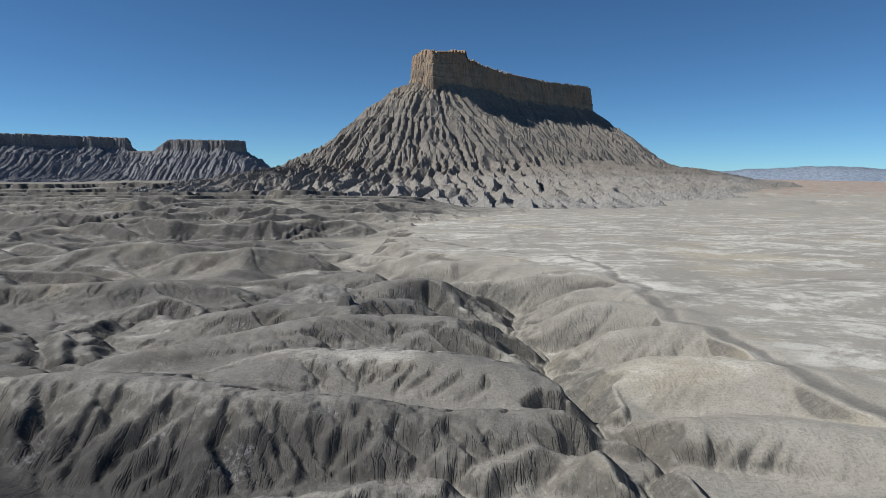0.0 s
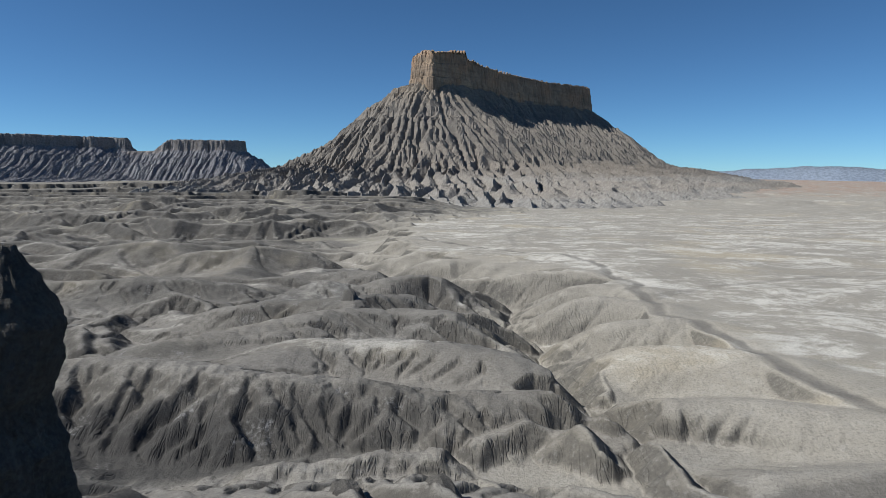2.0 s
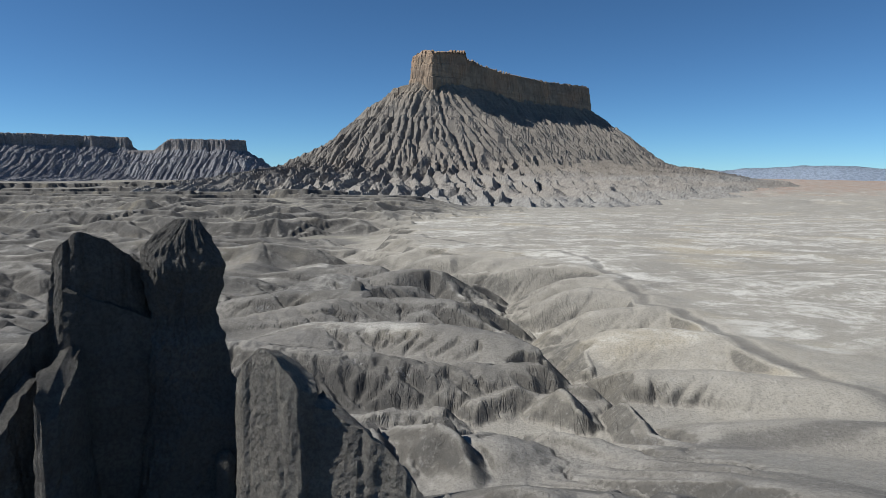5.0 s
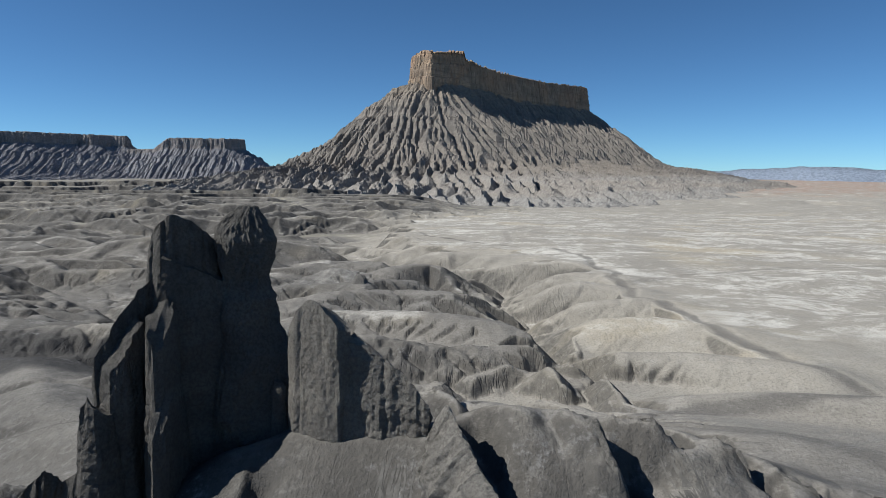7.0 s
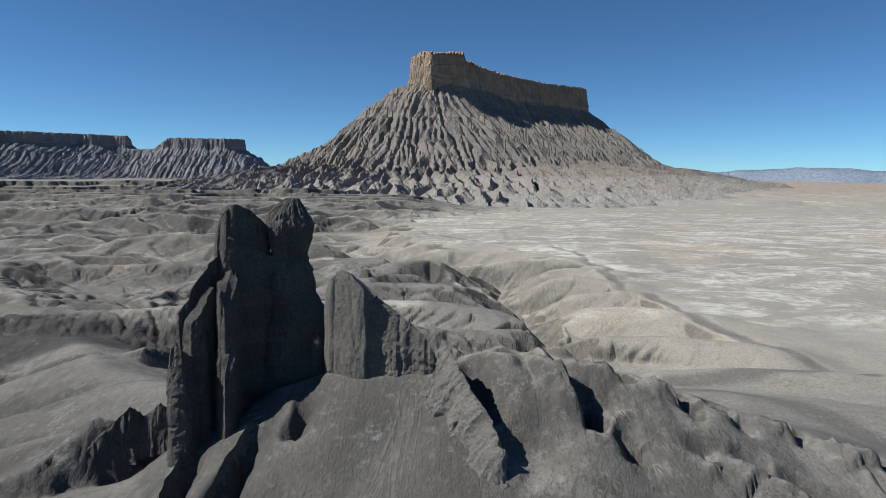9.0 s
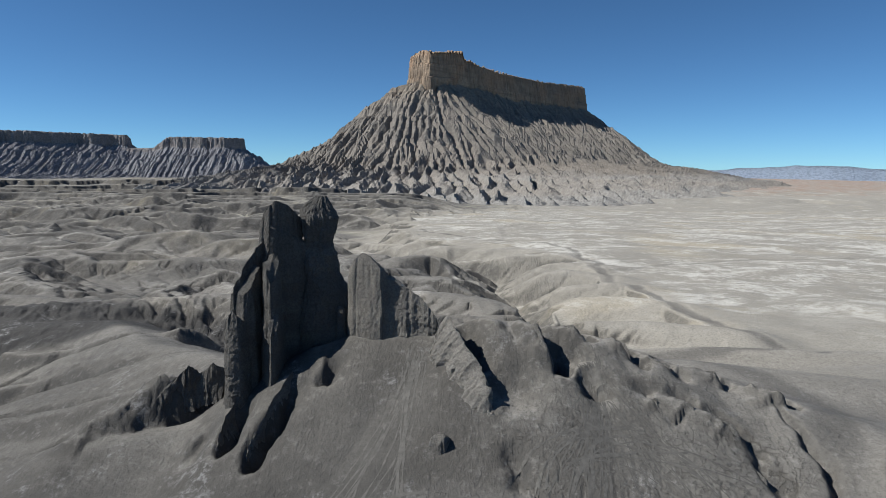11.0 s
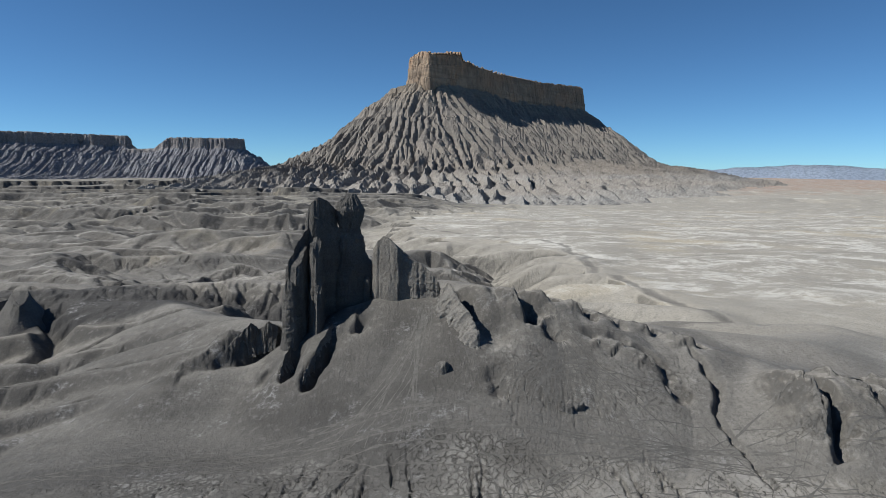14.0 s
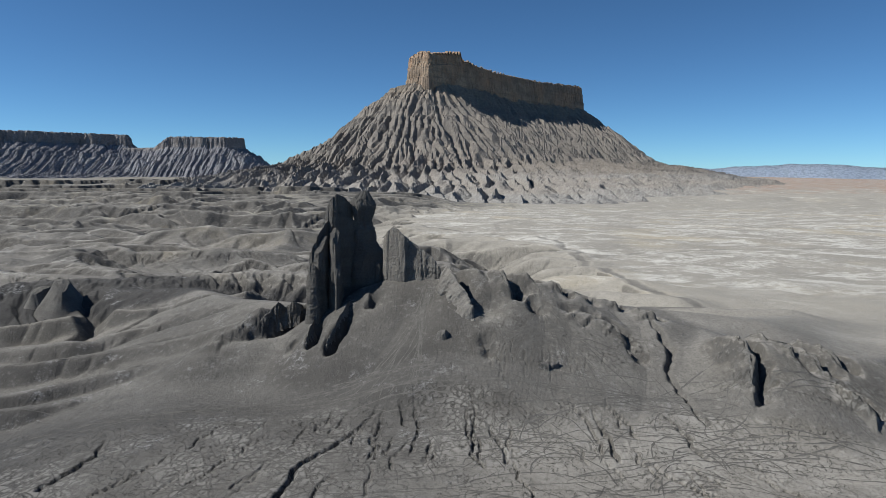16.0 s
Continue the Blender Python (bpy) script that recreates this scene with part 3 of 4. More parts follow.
    # steeper ground darkens: bare shale, plus rill shade put into the colour
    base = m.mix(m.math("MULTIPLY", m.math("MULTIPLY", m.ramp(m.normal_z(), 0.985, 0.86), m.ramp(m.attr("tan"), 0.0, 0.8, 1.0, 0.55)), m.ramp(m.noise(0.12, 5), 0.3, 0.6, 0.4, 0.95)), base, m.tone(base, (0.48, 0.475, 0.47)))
    # steepest banks near black: dark mudstone with their shade painted in
    bank_shade = m.math("MULTIPLY", m.ramp(m.normal_z(), 0.87, 0.74), m.ramp(m.noise(0.5, 6, None, 0.7), 0.3, 0.6, 0.45, 0.85))
    base = m.mix(bank_shade, base, (0.075, 0.073, 0.068))
    base = m.mix(m.attr("red"), base, (0.30, 0.21, 0.165))
    streak = m.noise(1.0, 7, m.scaled(0.022, 0.034, 0.04), 0.74, 0.6)
    fine = m.noise(0.25, 6, None, 0.7)
    white = m.math("MULTIPLY", m.math("MULTIPLY", m.attr("white"), flat), m.ramp(m.math("ADD", m.math("MULTIPLY", streak, 0.65), m.math("MULTIPLY", fine, 0.35)), 0.47, 0.60))
    base = m.mix(m.math("MULTIPLY", m.attr("white"), m.ramp(m.noise(0.009, 4), 0.52, 0.66, 0.0, 0.5)), base, (0.43, 0.38, 0.275))
    base = m.mix(white, base, (0.53, 0.52, 0.475))
    base = m.mix(m.attr("track"), base, (0.13, 0.125, 0.115))
    grain = m.noise(2.2, 8, None, 0.8)
    base = m.mix(m.ramp(grain, 0.41, 0.52, 0.34, 0.0), base, (0.055, 0.052, 0.048))
    base = m.mix(m.ramp(m.noise(0.9, 7, None, 0.75), 0.52, 0.68, 0.0, 0.22), base, (0.42, 0.41, 0.385))
    # dark shale, blackened further for the weak light on its slopes
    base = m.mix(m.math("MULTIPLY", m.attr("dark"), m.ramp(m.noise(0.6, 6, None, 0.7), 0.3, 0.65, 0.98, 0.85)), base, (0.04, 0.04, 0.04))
    bloom = m.math("MULTIPLY", m.ramp(m.noise(0.13, 7, None, 0.72), 0.53, 0.66), m.ramp(m.noise(1.3, 7, None, 0.8), 0.48, 0.60, 0.0, 0.55))
    base = m.mix(m.math("MULTIPLY", bloom, m.math("ADD", m.math("MULTIPLY", m.attr("dark"), 0.7), 0.3)), base, (0.40, 0.405, 0.41))
    base = m.mix(m.math("MULTIPLY", m.attr("cap"), m.ramp(m.normal_z(), 0.965, 0.99)), base, (0.33, 0.315, 0.25))
    cells = m.tree.nodes.new("ShaderNodeTexVoronoi")
    cells.feature = "DISTANCE_TO_EDGE"
    cells.inputs["Scale"].default_value = 1.15
    warp = m.tree.nodes.new("ShaderNodeVectorMath")
    wob = m.tree.nodes.new("ShaderNodeTexNoise")
    wob.inputs["Scale"].default_value, wob.inputs["Detail"].default_value = 0.5, 4
    scl = m.tree.nodes.new("ShaderNodeVectorMath")
    scl.operation, scl.inputs["Scale"].default_value = "SCALE", 3.0
    m.link(m.pos, wob.inputs["Vector"])
    m.link(wob.outputs["Color"], scl.inputs[0])
    m.link(m.scaled(1.0, 0.5, 0.5), warp.inputs[0])
    m.link(scl.outputs[0], warp.inputs[1])
    m.link(warp.outputs[0], cells.inputs["Vector"])
    gap = m.math("MULTIPLY", m.ramp(cells.outputs["Distance"], 0.006, 0.03, 1.0, 0.0), m.math("MULTIPLY", m.attr("crack"), m.ramp(m.noise(0.22, 3), 0.38, 0.55)))
    plates = m.math("MULTIPLY", m.ramp(cells.outputs["Distance"], 0.04, 0.3), m.math("MULTIPLY", m.attr("crack"), m.ramp(m.noise(0.10, 4), 0.42, 0.60, 0.0, 0.35)))
    base = m.mix(plates, base, (0.30, 0.295, 0.275))
    # shade inside the cracks, painted over the clay colour
    base = m.mix(m.math("MULTIPLY", gap, 0.85), base, (0.06, 0.058, 0.054))
    steep = m.ramp(m.normal_z(), 0.97, 0.86)
    wave = m.noise(1.0, 3, m.scaled(0.62, 0.10, 0.12), 0.5, 0.7)
    crease = m.ramp(m.math("ABSOLUTE", m.math("SUBTRACT", wave, 0.5)), 0.0, 0.045)
    finer = m.ramp(m.math("ABSOLUTE", m.math("SUBTRACT", m.noise(1.0, 2, m.scaled(1.3, 0.22, 0.26), 0.5, 0.6), 0.5)), 0.0, 0.06)
    where = m.math("MULTIPLY", m.math("MULTIPLY", steep, m.attr("rill")), m.ramp(m.noise(0.045, 3), 0.36, 0.54, 0.25, 1.0))
    rill = m.math("MULTIPLY", m.math("ADD", crease, m.math("MULTIPLY", finer, 0.15)), where)
    n0 = m.bump(rill, 1.0, 0.26)
    n0 = m.bump(m.math("MULTIPLY", gap, -1.0), 1.0, 0.18, n0)
    n1 = m.bump(m.noise(1.8, 6, None, 0.62), 0.7, 0.28, n0)
    return m.done(base, m.bump(m.noise(7, 3, None, 0.6), 0.7, 0.08, n1))


def make_rock_material(name, light, dark, red=None, bands=(0.05, 0.05, 0.9), scale=1.0, relief=1.0):
    m = Nodes(name)
    base = m.mix(m.ramp(m.noise(0.25 * scale, 5), 0.3, 0.7), light, dark)
    base = m.mix(m.ramp(m.noise(1.0, 4, m.scaled(*(b * scale for b in bands))), 0.45, 0.62, 0, 0.6), base, dark)
    if red:
        base = m.mix(m.ramp(m.noise(0.12 * scale, 4), 0.4, 0.65, 0, 0.8), base, red)
    base = m.mix(m.ramp(m.noise(5 * scale, 7, None, 0.75), 0.40, 0.58, 0.45, 0.0), base, tuple(0.4 * c for c in dark))
    n1 = m.bump(m.noise(1.6 * scale, 8, None, 0.75), 1.0, 0.35 * relief / scale)
    return m.done(base, m.bump(m.noise(9 * scale, 6, None, 0.75), 1.0, 0.16 * relief / scale, n1))


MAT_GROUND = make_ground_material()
MAT_TOWER = make_rock_material("dark_mudstone", (0.172, 0.165, 0.152), (0.118, 0.114, 0.106))
MAT_FACE = make_rock_material("pale_weathered_mudstone", (0.285, 0.273, 0.247), (0.205, 0.197, 0.179))
MAT_STONE = make_rock_material("grey_stone", (0.21, 0.203, 0.188), (0.15, 0.145, 0.135))
MAT_CRUMB = make_rock_material("crumbling_mudstone", (0.205, 0.198, 0.182), (0.155, 0.15, 0.139))
MAT_PALE = make_rock_material("pale_mudstone", (0.25, 0.24, 0.215), (0.18, 0.172, 0.157))


def make_slope_material():
    m = Nodes("grey_shale_slope")
    sep = m.tree.nodes.new("ShaderNodeSeparateXYZ")
    m.link(m.pos, sep.inputs[0])
    wave = m.math("ADD", sep.outputs[2], m.math("MULTIPLY", m.noise(0.012, 4), 60.0))
    base = m.mix(m.ramp(wave, 60, 95), (0.265, 0.262, 0.25), (0.185, 0.172, 0.155))
    base = m.mix(m.ramp(m.noise(1.0, 4, m.scaled(0.0008, 0.0008, 0.035)), 0.42, 0.6, 0, 0.55), base, (0.26, 0.235, 0.205))
    base = m.mix(m.ramp(wave, 330, 420, 0, 0.5), base, (0.30, 0.25, 0.19))
    base = m.mix(m.ramp(m.noise(0.10, 7, None, 0.75), 0.42, 0.6, 0.4, 0.0), base, (0.08, 0.074, 0.066))
    n1 = m.bump(m.noise(0.06, 7, None, 0.75), 0.8, 7)
    return m.done(base, m.bump(m.noise(0.3, 5, None, 0.65), 0.5, 2.5, n1))


MAT_SLOPE = make_slope_material()
MAT_CAP = make_rock_material("sandstone_cap", (0.42, 0.325, 0.235), (0.20, 0.16, 0.125), (0.38, 0.25, 0.165), (0.03, 0.03, 1.2), 0.05, 0.45)
# far rock: blue tint and paler cap carry distance haze in the colour
MAT_MESA = make_rock_material("hazed_far_shale", (0.33, 0.335, 0.355), (0.235, 0.24, 0.265), None, (0.01, 0.01, 0.7), 0.02)
MAT_MESA_CAP = make_rock_material("hazed_far_cap_rock", (0.40, 0.37, 0.35), (0.27, 0.26, 0.26), None, (0.01, 0.01, 0.7), 0.02)
MAT_FAR = make_rock_material("hazed_far_mountain", (0.44, 0.53, 0.66), (0.36, 0.44, 0.56), None, (0.01, 0.01, 0.3), 0.01)


def sheet(name, xs, ys, zs, mat, parent=None, attrs=None, smooth=True, wrap=False):
    """A mesh from rows and columns of places."""
    ny, nx = xs.shape
    i = np.arange(ny * nx).reshape(ny, nx)
    if wrap:
        i = np.concatenate([i, i[:, :1]], 1)
    quads = np.stack([i[:-1, :-1], i[:-1, 1:], i[1:, 1:], i[1:, :-1]], -1).reshape(-1, 4)
    me = bpy.data.meshes.new(name)
    me.vertices.add(nx * ny)
    me.vertices.foreach_set("co", np.stack([xs, ys, zs], -1).astype(np.float32).ravel())
    me.loops.add(quads.size)
    me.loops.foreach_set("vertex_index", quads.ravel().astype(np.int32))
    me.polygons.add(len(quads))
    me.polygons.foreach_set("loop_start", np.arange(0, quads.size, 4, dtype=np.int32))
    me.polygons.foreach_set("use_smooth", np.full(len(quads), smooth))
    for key, v in (attrs or {}).items():
        a = me.attributes.new(key, "FLOAT", "POINT")
        a.data.foreach_set("value", v.astype(np.float32).ravel())
    me.update()
    me.validate()
    me.materials.append(mat)
    ob = new(name, me)
    ob.parent = parent
    return ob


# ---------- ground: one sheet, fine where it is near ----------
def build_ground():
    fine = np.radians(np.linspace(-41, 41, 1121))
    rest = np.radians(np.linspace(41, 319, 70)[1:-1])
    ang = np.concatenate([fine, rest])
    rad = np.concatenate([[2, 20, 45], np.geomspace(62, 700, 640), np.geomspace(700, 4930, 420)[1:]])
    a, r = np.meshgrid(ang, rad)
    x, y = r * np.sin(a), -130 + r * np.cos(a)
    z = ground_z(x, y)
    road, _ = to_line(x, y, ROAD)
    n = fbm(x / 60, y / 60, 3)
    paths = np.min([to_line(x, y, [(*q, 0) for q in p])[0] for p in PATHS], axis=0)
    edge, p = plateau(x, y)
    flats = p * smoothstep(80, 140, y) * (1 - smoothstep(1100, 1500, y))
    mound = np.exp(-(((x - 5) / 50) ** 2 + ((y + 8) / 26) ** 2) ** 2)
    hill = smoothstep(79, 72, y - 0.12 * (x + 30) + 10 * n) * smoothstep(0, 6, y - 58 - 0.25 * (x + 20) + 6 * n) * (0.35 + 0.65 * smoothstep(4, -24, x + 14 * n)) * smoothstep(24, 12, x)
    attrs = {
        "track": np.maximum(smoothstep(2.6, 1.0, road + 1.4 * fbm(x / 7, y / 7, 3)) * (0.5 + 0.6 * np.abs(fbm(x / 11, y / 11, 2))), smoothstep(3.2, 1.2, paths + 1.5 * fbm(x / 7, y / 7, 2)) * (0.8 - 0.5 * smoothstep(80, 120, y))),
        "crack": np.maximum(smoothstep(-20, -27, y + 4 * n), 0.4 * smoothstep(-8, -14, y) * smoothstep(4, 9, x) * smoothstep(36, 30, x)) * (1 - smoothstep(3.2, 1.4, paths)),
        "red": smoothstep(1900, 2600, y + 300 * n) * smoothstep(-200, 300, x) * np.clip(0.6 + 1.2 * n, 0, 1),
        "white": np.clip(p * smoothstep(2, 16, x - edge) * smoothstep(80, 140, y) * (1 - smoothstep(1100, 1500, y)) + 0.14 + 0.5 * smoothstep(0.0, 0.25, fbm(x / 25 + 3, y / 25, 3)) * smoothstep(60, 90, y), 0, 1),
        "tan": np.clip(0.6 * np.exp(-(((x - 14) / 15) ** 2 + ((y - 56) / 11) ** 2) ** 2) + 0.42 * smoothstep(24, 44, x) * smoothstep(-2, 24, y) * smoothstep(90, 60, y) + 0.75 * smoothstep(-62, -22, x - edge + 25 * n) * smoothstep(40, 90, y) + 0.3 * smoothstep(1500, 2300, y) * smoothstep(-300, 200, x), 0, 0.85),
        "cap": 0.7 * smoothstep(420, 600, y) * smoothstep(40, -60, x - edge) * np.clip(0.2 + 1.4 * n, 0, 1),
        "rill": np.clip(0.06 + (0.45 * smoothstep(40, 55, y) + 0.4 * smoothstep(85, 110, y)) * (1 - mound) * (1 - 0.6 * smoothstep(-62, -22, x - edge)), 0, 1),
        # dark shale, with shade of hill face and mound's left painted in
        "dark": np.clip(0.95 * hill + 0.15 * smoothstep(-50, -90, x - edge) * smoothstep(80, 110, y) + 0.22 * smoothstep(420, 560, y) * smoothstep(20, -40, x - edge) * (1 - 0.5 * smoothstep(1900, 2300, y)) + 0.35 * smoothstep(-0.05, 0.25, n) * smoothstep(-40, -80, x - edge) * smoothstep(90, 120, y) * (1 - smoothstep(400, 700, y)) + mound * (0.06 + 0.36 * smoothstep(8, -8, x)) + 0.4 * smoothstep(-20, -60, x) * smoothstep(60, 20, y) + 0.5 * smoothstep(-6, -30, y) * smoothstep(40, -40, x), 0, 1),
    }
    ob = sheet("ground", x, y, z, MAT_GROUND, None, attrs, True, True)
    tagged(ob, "grey shale badland ground with rilled hills and pale alkali flats", "ground", "", "structure")


build_ground()


# ---------- the butte ----------
def saw(u):
    """Sharp crests and sharp furrows, 0 to 1."""
    return np.abs(2 * (u - np.floor(u)) - 1)


def butte_land(x, y):
    """The butte's slopes before erosion, with ribs that run straight down them."""
    d, (along,) = to_line(x, y, [(-860, 2750, 0), (-427, 2640, 447), (-195, 2600, 682), (-75, 2600, 802), (-10, 2620, 870), (330, 3060, 1426), (740, 3510, 2035)])
    along = along + 170 * np.arctan2(x + 10, np.maximum(2620 - y, 1.0)) * (y < 2620) + 22 * fbm(x / 120, y / 120, 3)
    rib = 0.0
    for size, run, high in ((24, 260, 1.0), (11, 150, 0.6), (5, 80, 0.35)):
        rib = rib + high * (1 - 2.3 * np.abs(perlin(along / size + 11 * high, d / run + 3 * high)) - 0.35) * (0.75 + 1.0 * perlin(along / (3 * size) + 5, d / (0.6 * run)))
    d, _ = to_line(x, y, [(-75, 2600, 0, 0), (-10, 2620, 0, 0), (330, 3060, 0, 0), (740, 3510, 0, 0)])
    d = np.maximum(d - 48 + 22 * fbm(x / 90, y / 90, 3), 0)
    z = 408 + np.interp(d, [0, 110, 128, 430, 490, 1100, 1400], [0, -84, -106, -322, -338, -432, -520])
    z = ridge(z, x, y, [(-120, 2600, 405, 1.2), (-195, 2600, 385, 1.1), (-288, 2610, 316, 1.0), (-334, 2620, 276, 0.9), (-380, 2630, 223, 0.8), (-427, 2640, 190, 0.8), (-554, 2660, 133, 0.75), (-705, 2700, 74, 0.7), (-860, 2750, 30, 0.6)], 14, 10)
    comb = np.exp(-((y - 2630) / 45) ** 2) * smoothstep(-620, -470, x) * smoothstep(-250, -300, x)
    z = z + comb * 30 * np.maximum(perlin(x / 16 + 3.1, y / 60), -0.1)
    stepped = np.interp(z, [-900, 250, 268, 276, 300, 360, 372, 380, 400, 900], [-900, 250, 256, 286, 300, 360, 364, 384, 400, 900])
    z = z + (stepped - z) * np.clip(smoothstep(60, -160, x) + 0.9 * smoothstep(0.0, 0.3, fbm(x / 90 + 4, y / 90, 3)), 0, 1)
    return z + rib * np.clip(9 + 0.03 * d, 9, 20) * smoothstep(70, 105, z) * smoothstep(3600, 3300, y)


def apron_spurs(x, y, z):
    """Knife-edged spurs of the pale apron, in tiers, with side spurs."""
    low = smoothstep(125, 80, z) * smoothstep(-34, -8, z)
    fan = 1900 * np.arctan2(x, np.maximum(3600 - y, 200.0)) + 26 * fbm(x / 120, y / 120, 2)
    u = fan / 46 + 0.75 * perlin(fan / 80, y / 170) + 0.3 * perlin(fan / 30 + 7, y / 70)
    tier = 0.5 + 0.5 * np.cos(2 * np.pi * (y / 165 + 1.3 * perlin(fan / 70, y / 260)))
    spur = saw(u) * (0.45 + 0.75 * tier) * (0.7 + 0.9 * np.abs(perlin(fan / 80 + 2, y / 240)))
    twig = saw(fan / 17 + y / 44 + 0.5 * perlin(fan / 30, y / 40)) * saw(u)
    return low * (27 * (spur - 0.4) + 6 * (twig - 0.25))


def build_butte():
    x0, y0, cell = -1490.0, 1260.0, 5.0
    fx, fy = np.meshgrid(np.arange(x0, 2000, cell), np.arange(y0, 3640, cell))
    plan = butte_land(fx, fy)
    h = streams(plan + 2.5 * fbm(fx / 14, fy / 14, 3), cell, 2, 0.03 + 0.2 * smoothstep(60, 110, plan), 0.0, 0.4, 14.0, 1.5)
    h = h + 0.9 * blur(plan - h, 6)
    h = h + apron_spurs(fx, fy, plan)
    top = new("butte")
    sheet("slope", fx, fy, h, MAT_SLOPE, top, None, False)
    # cap rock: upright walls with buttresses and cracks round a long outline
    ring = np.array([(-132, 2625), (-100, 2570), (-43, 2520), (98, 2681), (301, 2913), (525, 3169), (797, 3480), (770, 3560), (480, 3330), (240, 3080), (40, 2830), (-90, 2700)], float)
    closed = np.concatenate([ring, ring[:1]])
    s = np.concatenate([[0], np.cumsum(np.hypot(*np.diff(closed, axis=0).T))])
    t = np.linspace(0, s[-1], 1100, endpoint=False)
    ox, oy = np.interp(t, s, closed[:, 0]), np.interp(t, s, closed[:, 1])
    tx, ty = np.roll(ox, -1) - np.roll(ox, 1), np.roll(oy, -1) - np.roll(oy, 1)
    ln = np.hypot(tx, ty)
    nx_, ny_ = ty / ln, -tx / ln
    topz = np.interp(oy, [2520, 2675, 2690, 2730, 2760, 2913, 3169, 3450, 3480], [527, 554, 524, 524, 512, 502, 498, 515, 508])
    topz = topz - 26 * smoothstep(-85, -135, ox)
    topz = topz + 5 * np.sign(perlin(t / 17, t * 0)) * (np.abs(perlin(t / 60, t * 0 + 8)) > 0.1) + 5 * perlin(t / 7, t * 0 + 3)
    rows = []
    for f in [0, 0.15, 0.25, 0.33, 0.36, 0.38, 0.5, 0.6, 0.66, 0.69, 0.71, 0.8, 0.88, 0.9, 0.95, 1.0]:
        z = 375 + (topz - 375) * f
        ledge = 5 * (f < 0.37) + 4 * (f < 0.70) + 2 * (f < 0.89)
        out = ledge + 5 * (1 - f) + 9 * np.abs(perlin(t / 34, t * 0 + 1)) + 6 * perlin(t / 11, f * 2 + t * 0) + 3 * perlin(t / 5, f * 4 + t * 0) + 3 * perlin(t / 30, f * 9 + t * 0) - (5 if f == 1.0 else 0) - 8
        rows.append((ox + nx_ * out, oy + ny_ * out, z))
    cx, cy = ox * 0 + 0.5 * (ox + np.interp(oy, [2520, 3480], [-40, 740])), oy
    rows.append((0.4 * ox + 0.6 * cx, cy, topz - 3))
    rows.append((cx, cy, topz - 6))
    xs, ys, zs = (np.array([r[n] for r in rows]) for n in range(3))
    sheet("cap_rock", xs, ys, zs, MAT_CAP, top, None, False, True)
    tagged(top, "steep grey shale butte with a brown sandstone cap rock", "butte")


build_butte()


# ---------- far mesas and mountains ----------
def thing(name, label, category, group=""):
    return tagged(new(name), label, category, group)


def build_mesa(line, tops, label):
    x0, x1 = min(p[0] for p in line) - 520, max(p[0] for p in line) + 420
    cell = 6.0
    gx, gy = np.meshgrid(np.arange(x0, x1, cell), np.arange(min(p[1] for p in line) - 700, 4800, cell))
    d, (topz, cap) = to_line(gx, gy, line)
    d = np.maximum(d - 110 + 36 * fbm(gx / 120, gy / 120, 3), 0)
    slope = np.interp(d, [0, 90, 130, 142, 330, 520, 800], [0, -60, -72, -95, -215, -245, -280])
    h = topz - 56 + slope
    plan = h
    h = h - 13 * saw(gx / 46 + 0.6 * perlin(gx / 70, d / 300)) * smoothstep(0, 60, d) - 7 * saw(gx / 19 + 0.5 * perlin(gx / 30, d / 120)) * smoothstep(0, 40, d)
    h = streams(h + 4 * fbm(gx / 20, gy / 20, 3), cell, 1, 0.15, 0.0, 0.45, 15.0, 1.5)
    h = h + 0.7 * blur(plan - h, 7)
    edge = d + 10 * fbm(gx / 25, gy / 25, 3) + 5 * fbm(gx / 9, gy / 9, 2)
    top = thing("mesa", label, "mesa")
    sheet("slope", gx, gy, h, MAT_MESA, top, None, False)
    # the cap rock, a little proud of the slope
    wall = smoothstep(18, 3, edge) * cap
    lift = np.where(wall > 0.002, wall * (topz + 4 * (perlin(gx / 40, gy / 40) > 0.1) + 3 * fbm(gx / 30, gy / 30, 2) - h), -4)
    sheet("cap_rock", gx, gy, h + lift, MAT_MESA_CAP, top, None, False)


build_mesa([(-1500, 4440, 272, 1), (-1860, 4440, 276, 1), (-1960, 4440, 245, 0.2), (-2160, 4440, 240, 0.2)], None, "far flat-topped grey mesa with fluted shale slopes")
build_mesa([(-2150, 4520, 238, 0.2), (-2200, 4500, 262, 0.7), (-2235, 4470, 288, 1), (-2340, 4420, 291, 1), (-2900, 4080, 300, 1), (-3300, 3800, 302, 1)], None, "far long dark mesa with a notched rim")


def build_far_mountains():
    ang = np.radians(np.linspace(2, 45, 400))
    top = 82 + 30 * fbm(ang * 9, ang * 0, 4) * smoothstep(0.2, 0.35, ang) + 22 * np.exp(-((ang - math.radians(30)) / 0.05) ** 2)
    xs, ys, zs = [], [], []
    for r, k in ((4650, 0.0), (4800, 0.6), (4880, 1.0), (4900, 0.0)):
        xs.append(r * np.sin(ang)), ys.append(-130 + r * np.cos(ang)), zs.append(np.where(k > 0, top * k, -30 + ang * 0))
    # blue of these mountains is haze put into the base colour
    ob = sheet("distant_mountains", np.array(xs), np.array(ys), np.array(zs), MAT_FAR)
    tagged(ob, "low mountains on the far horizon, tinted with blue haze", "mountains", "", "structure")


build_far_mountains()

# ---------- towers, fins and outcrops ----------
def cracks(t, z, seed, size=1.0):
    """Weathering of a rock face: upright flutes and creases, lumps, and beds that stand in and out."""
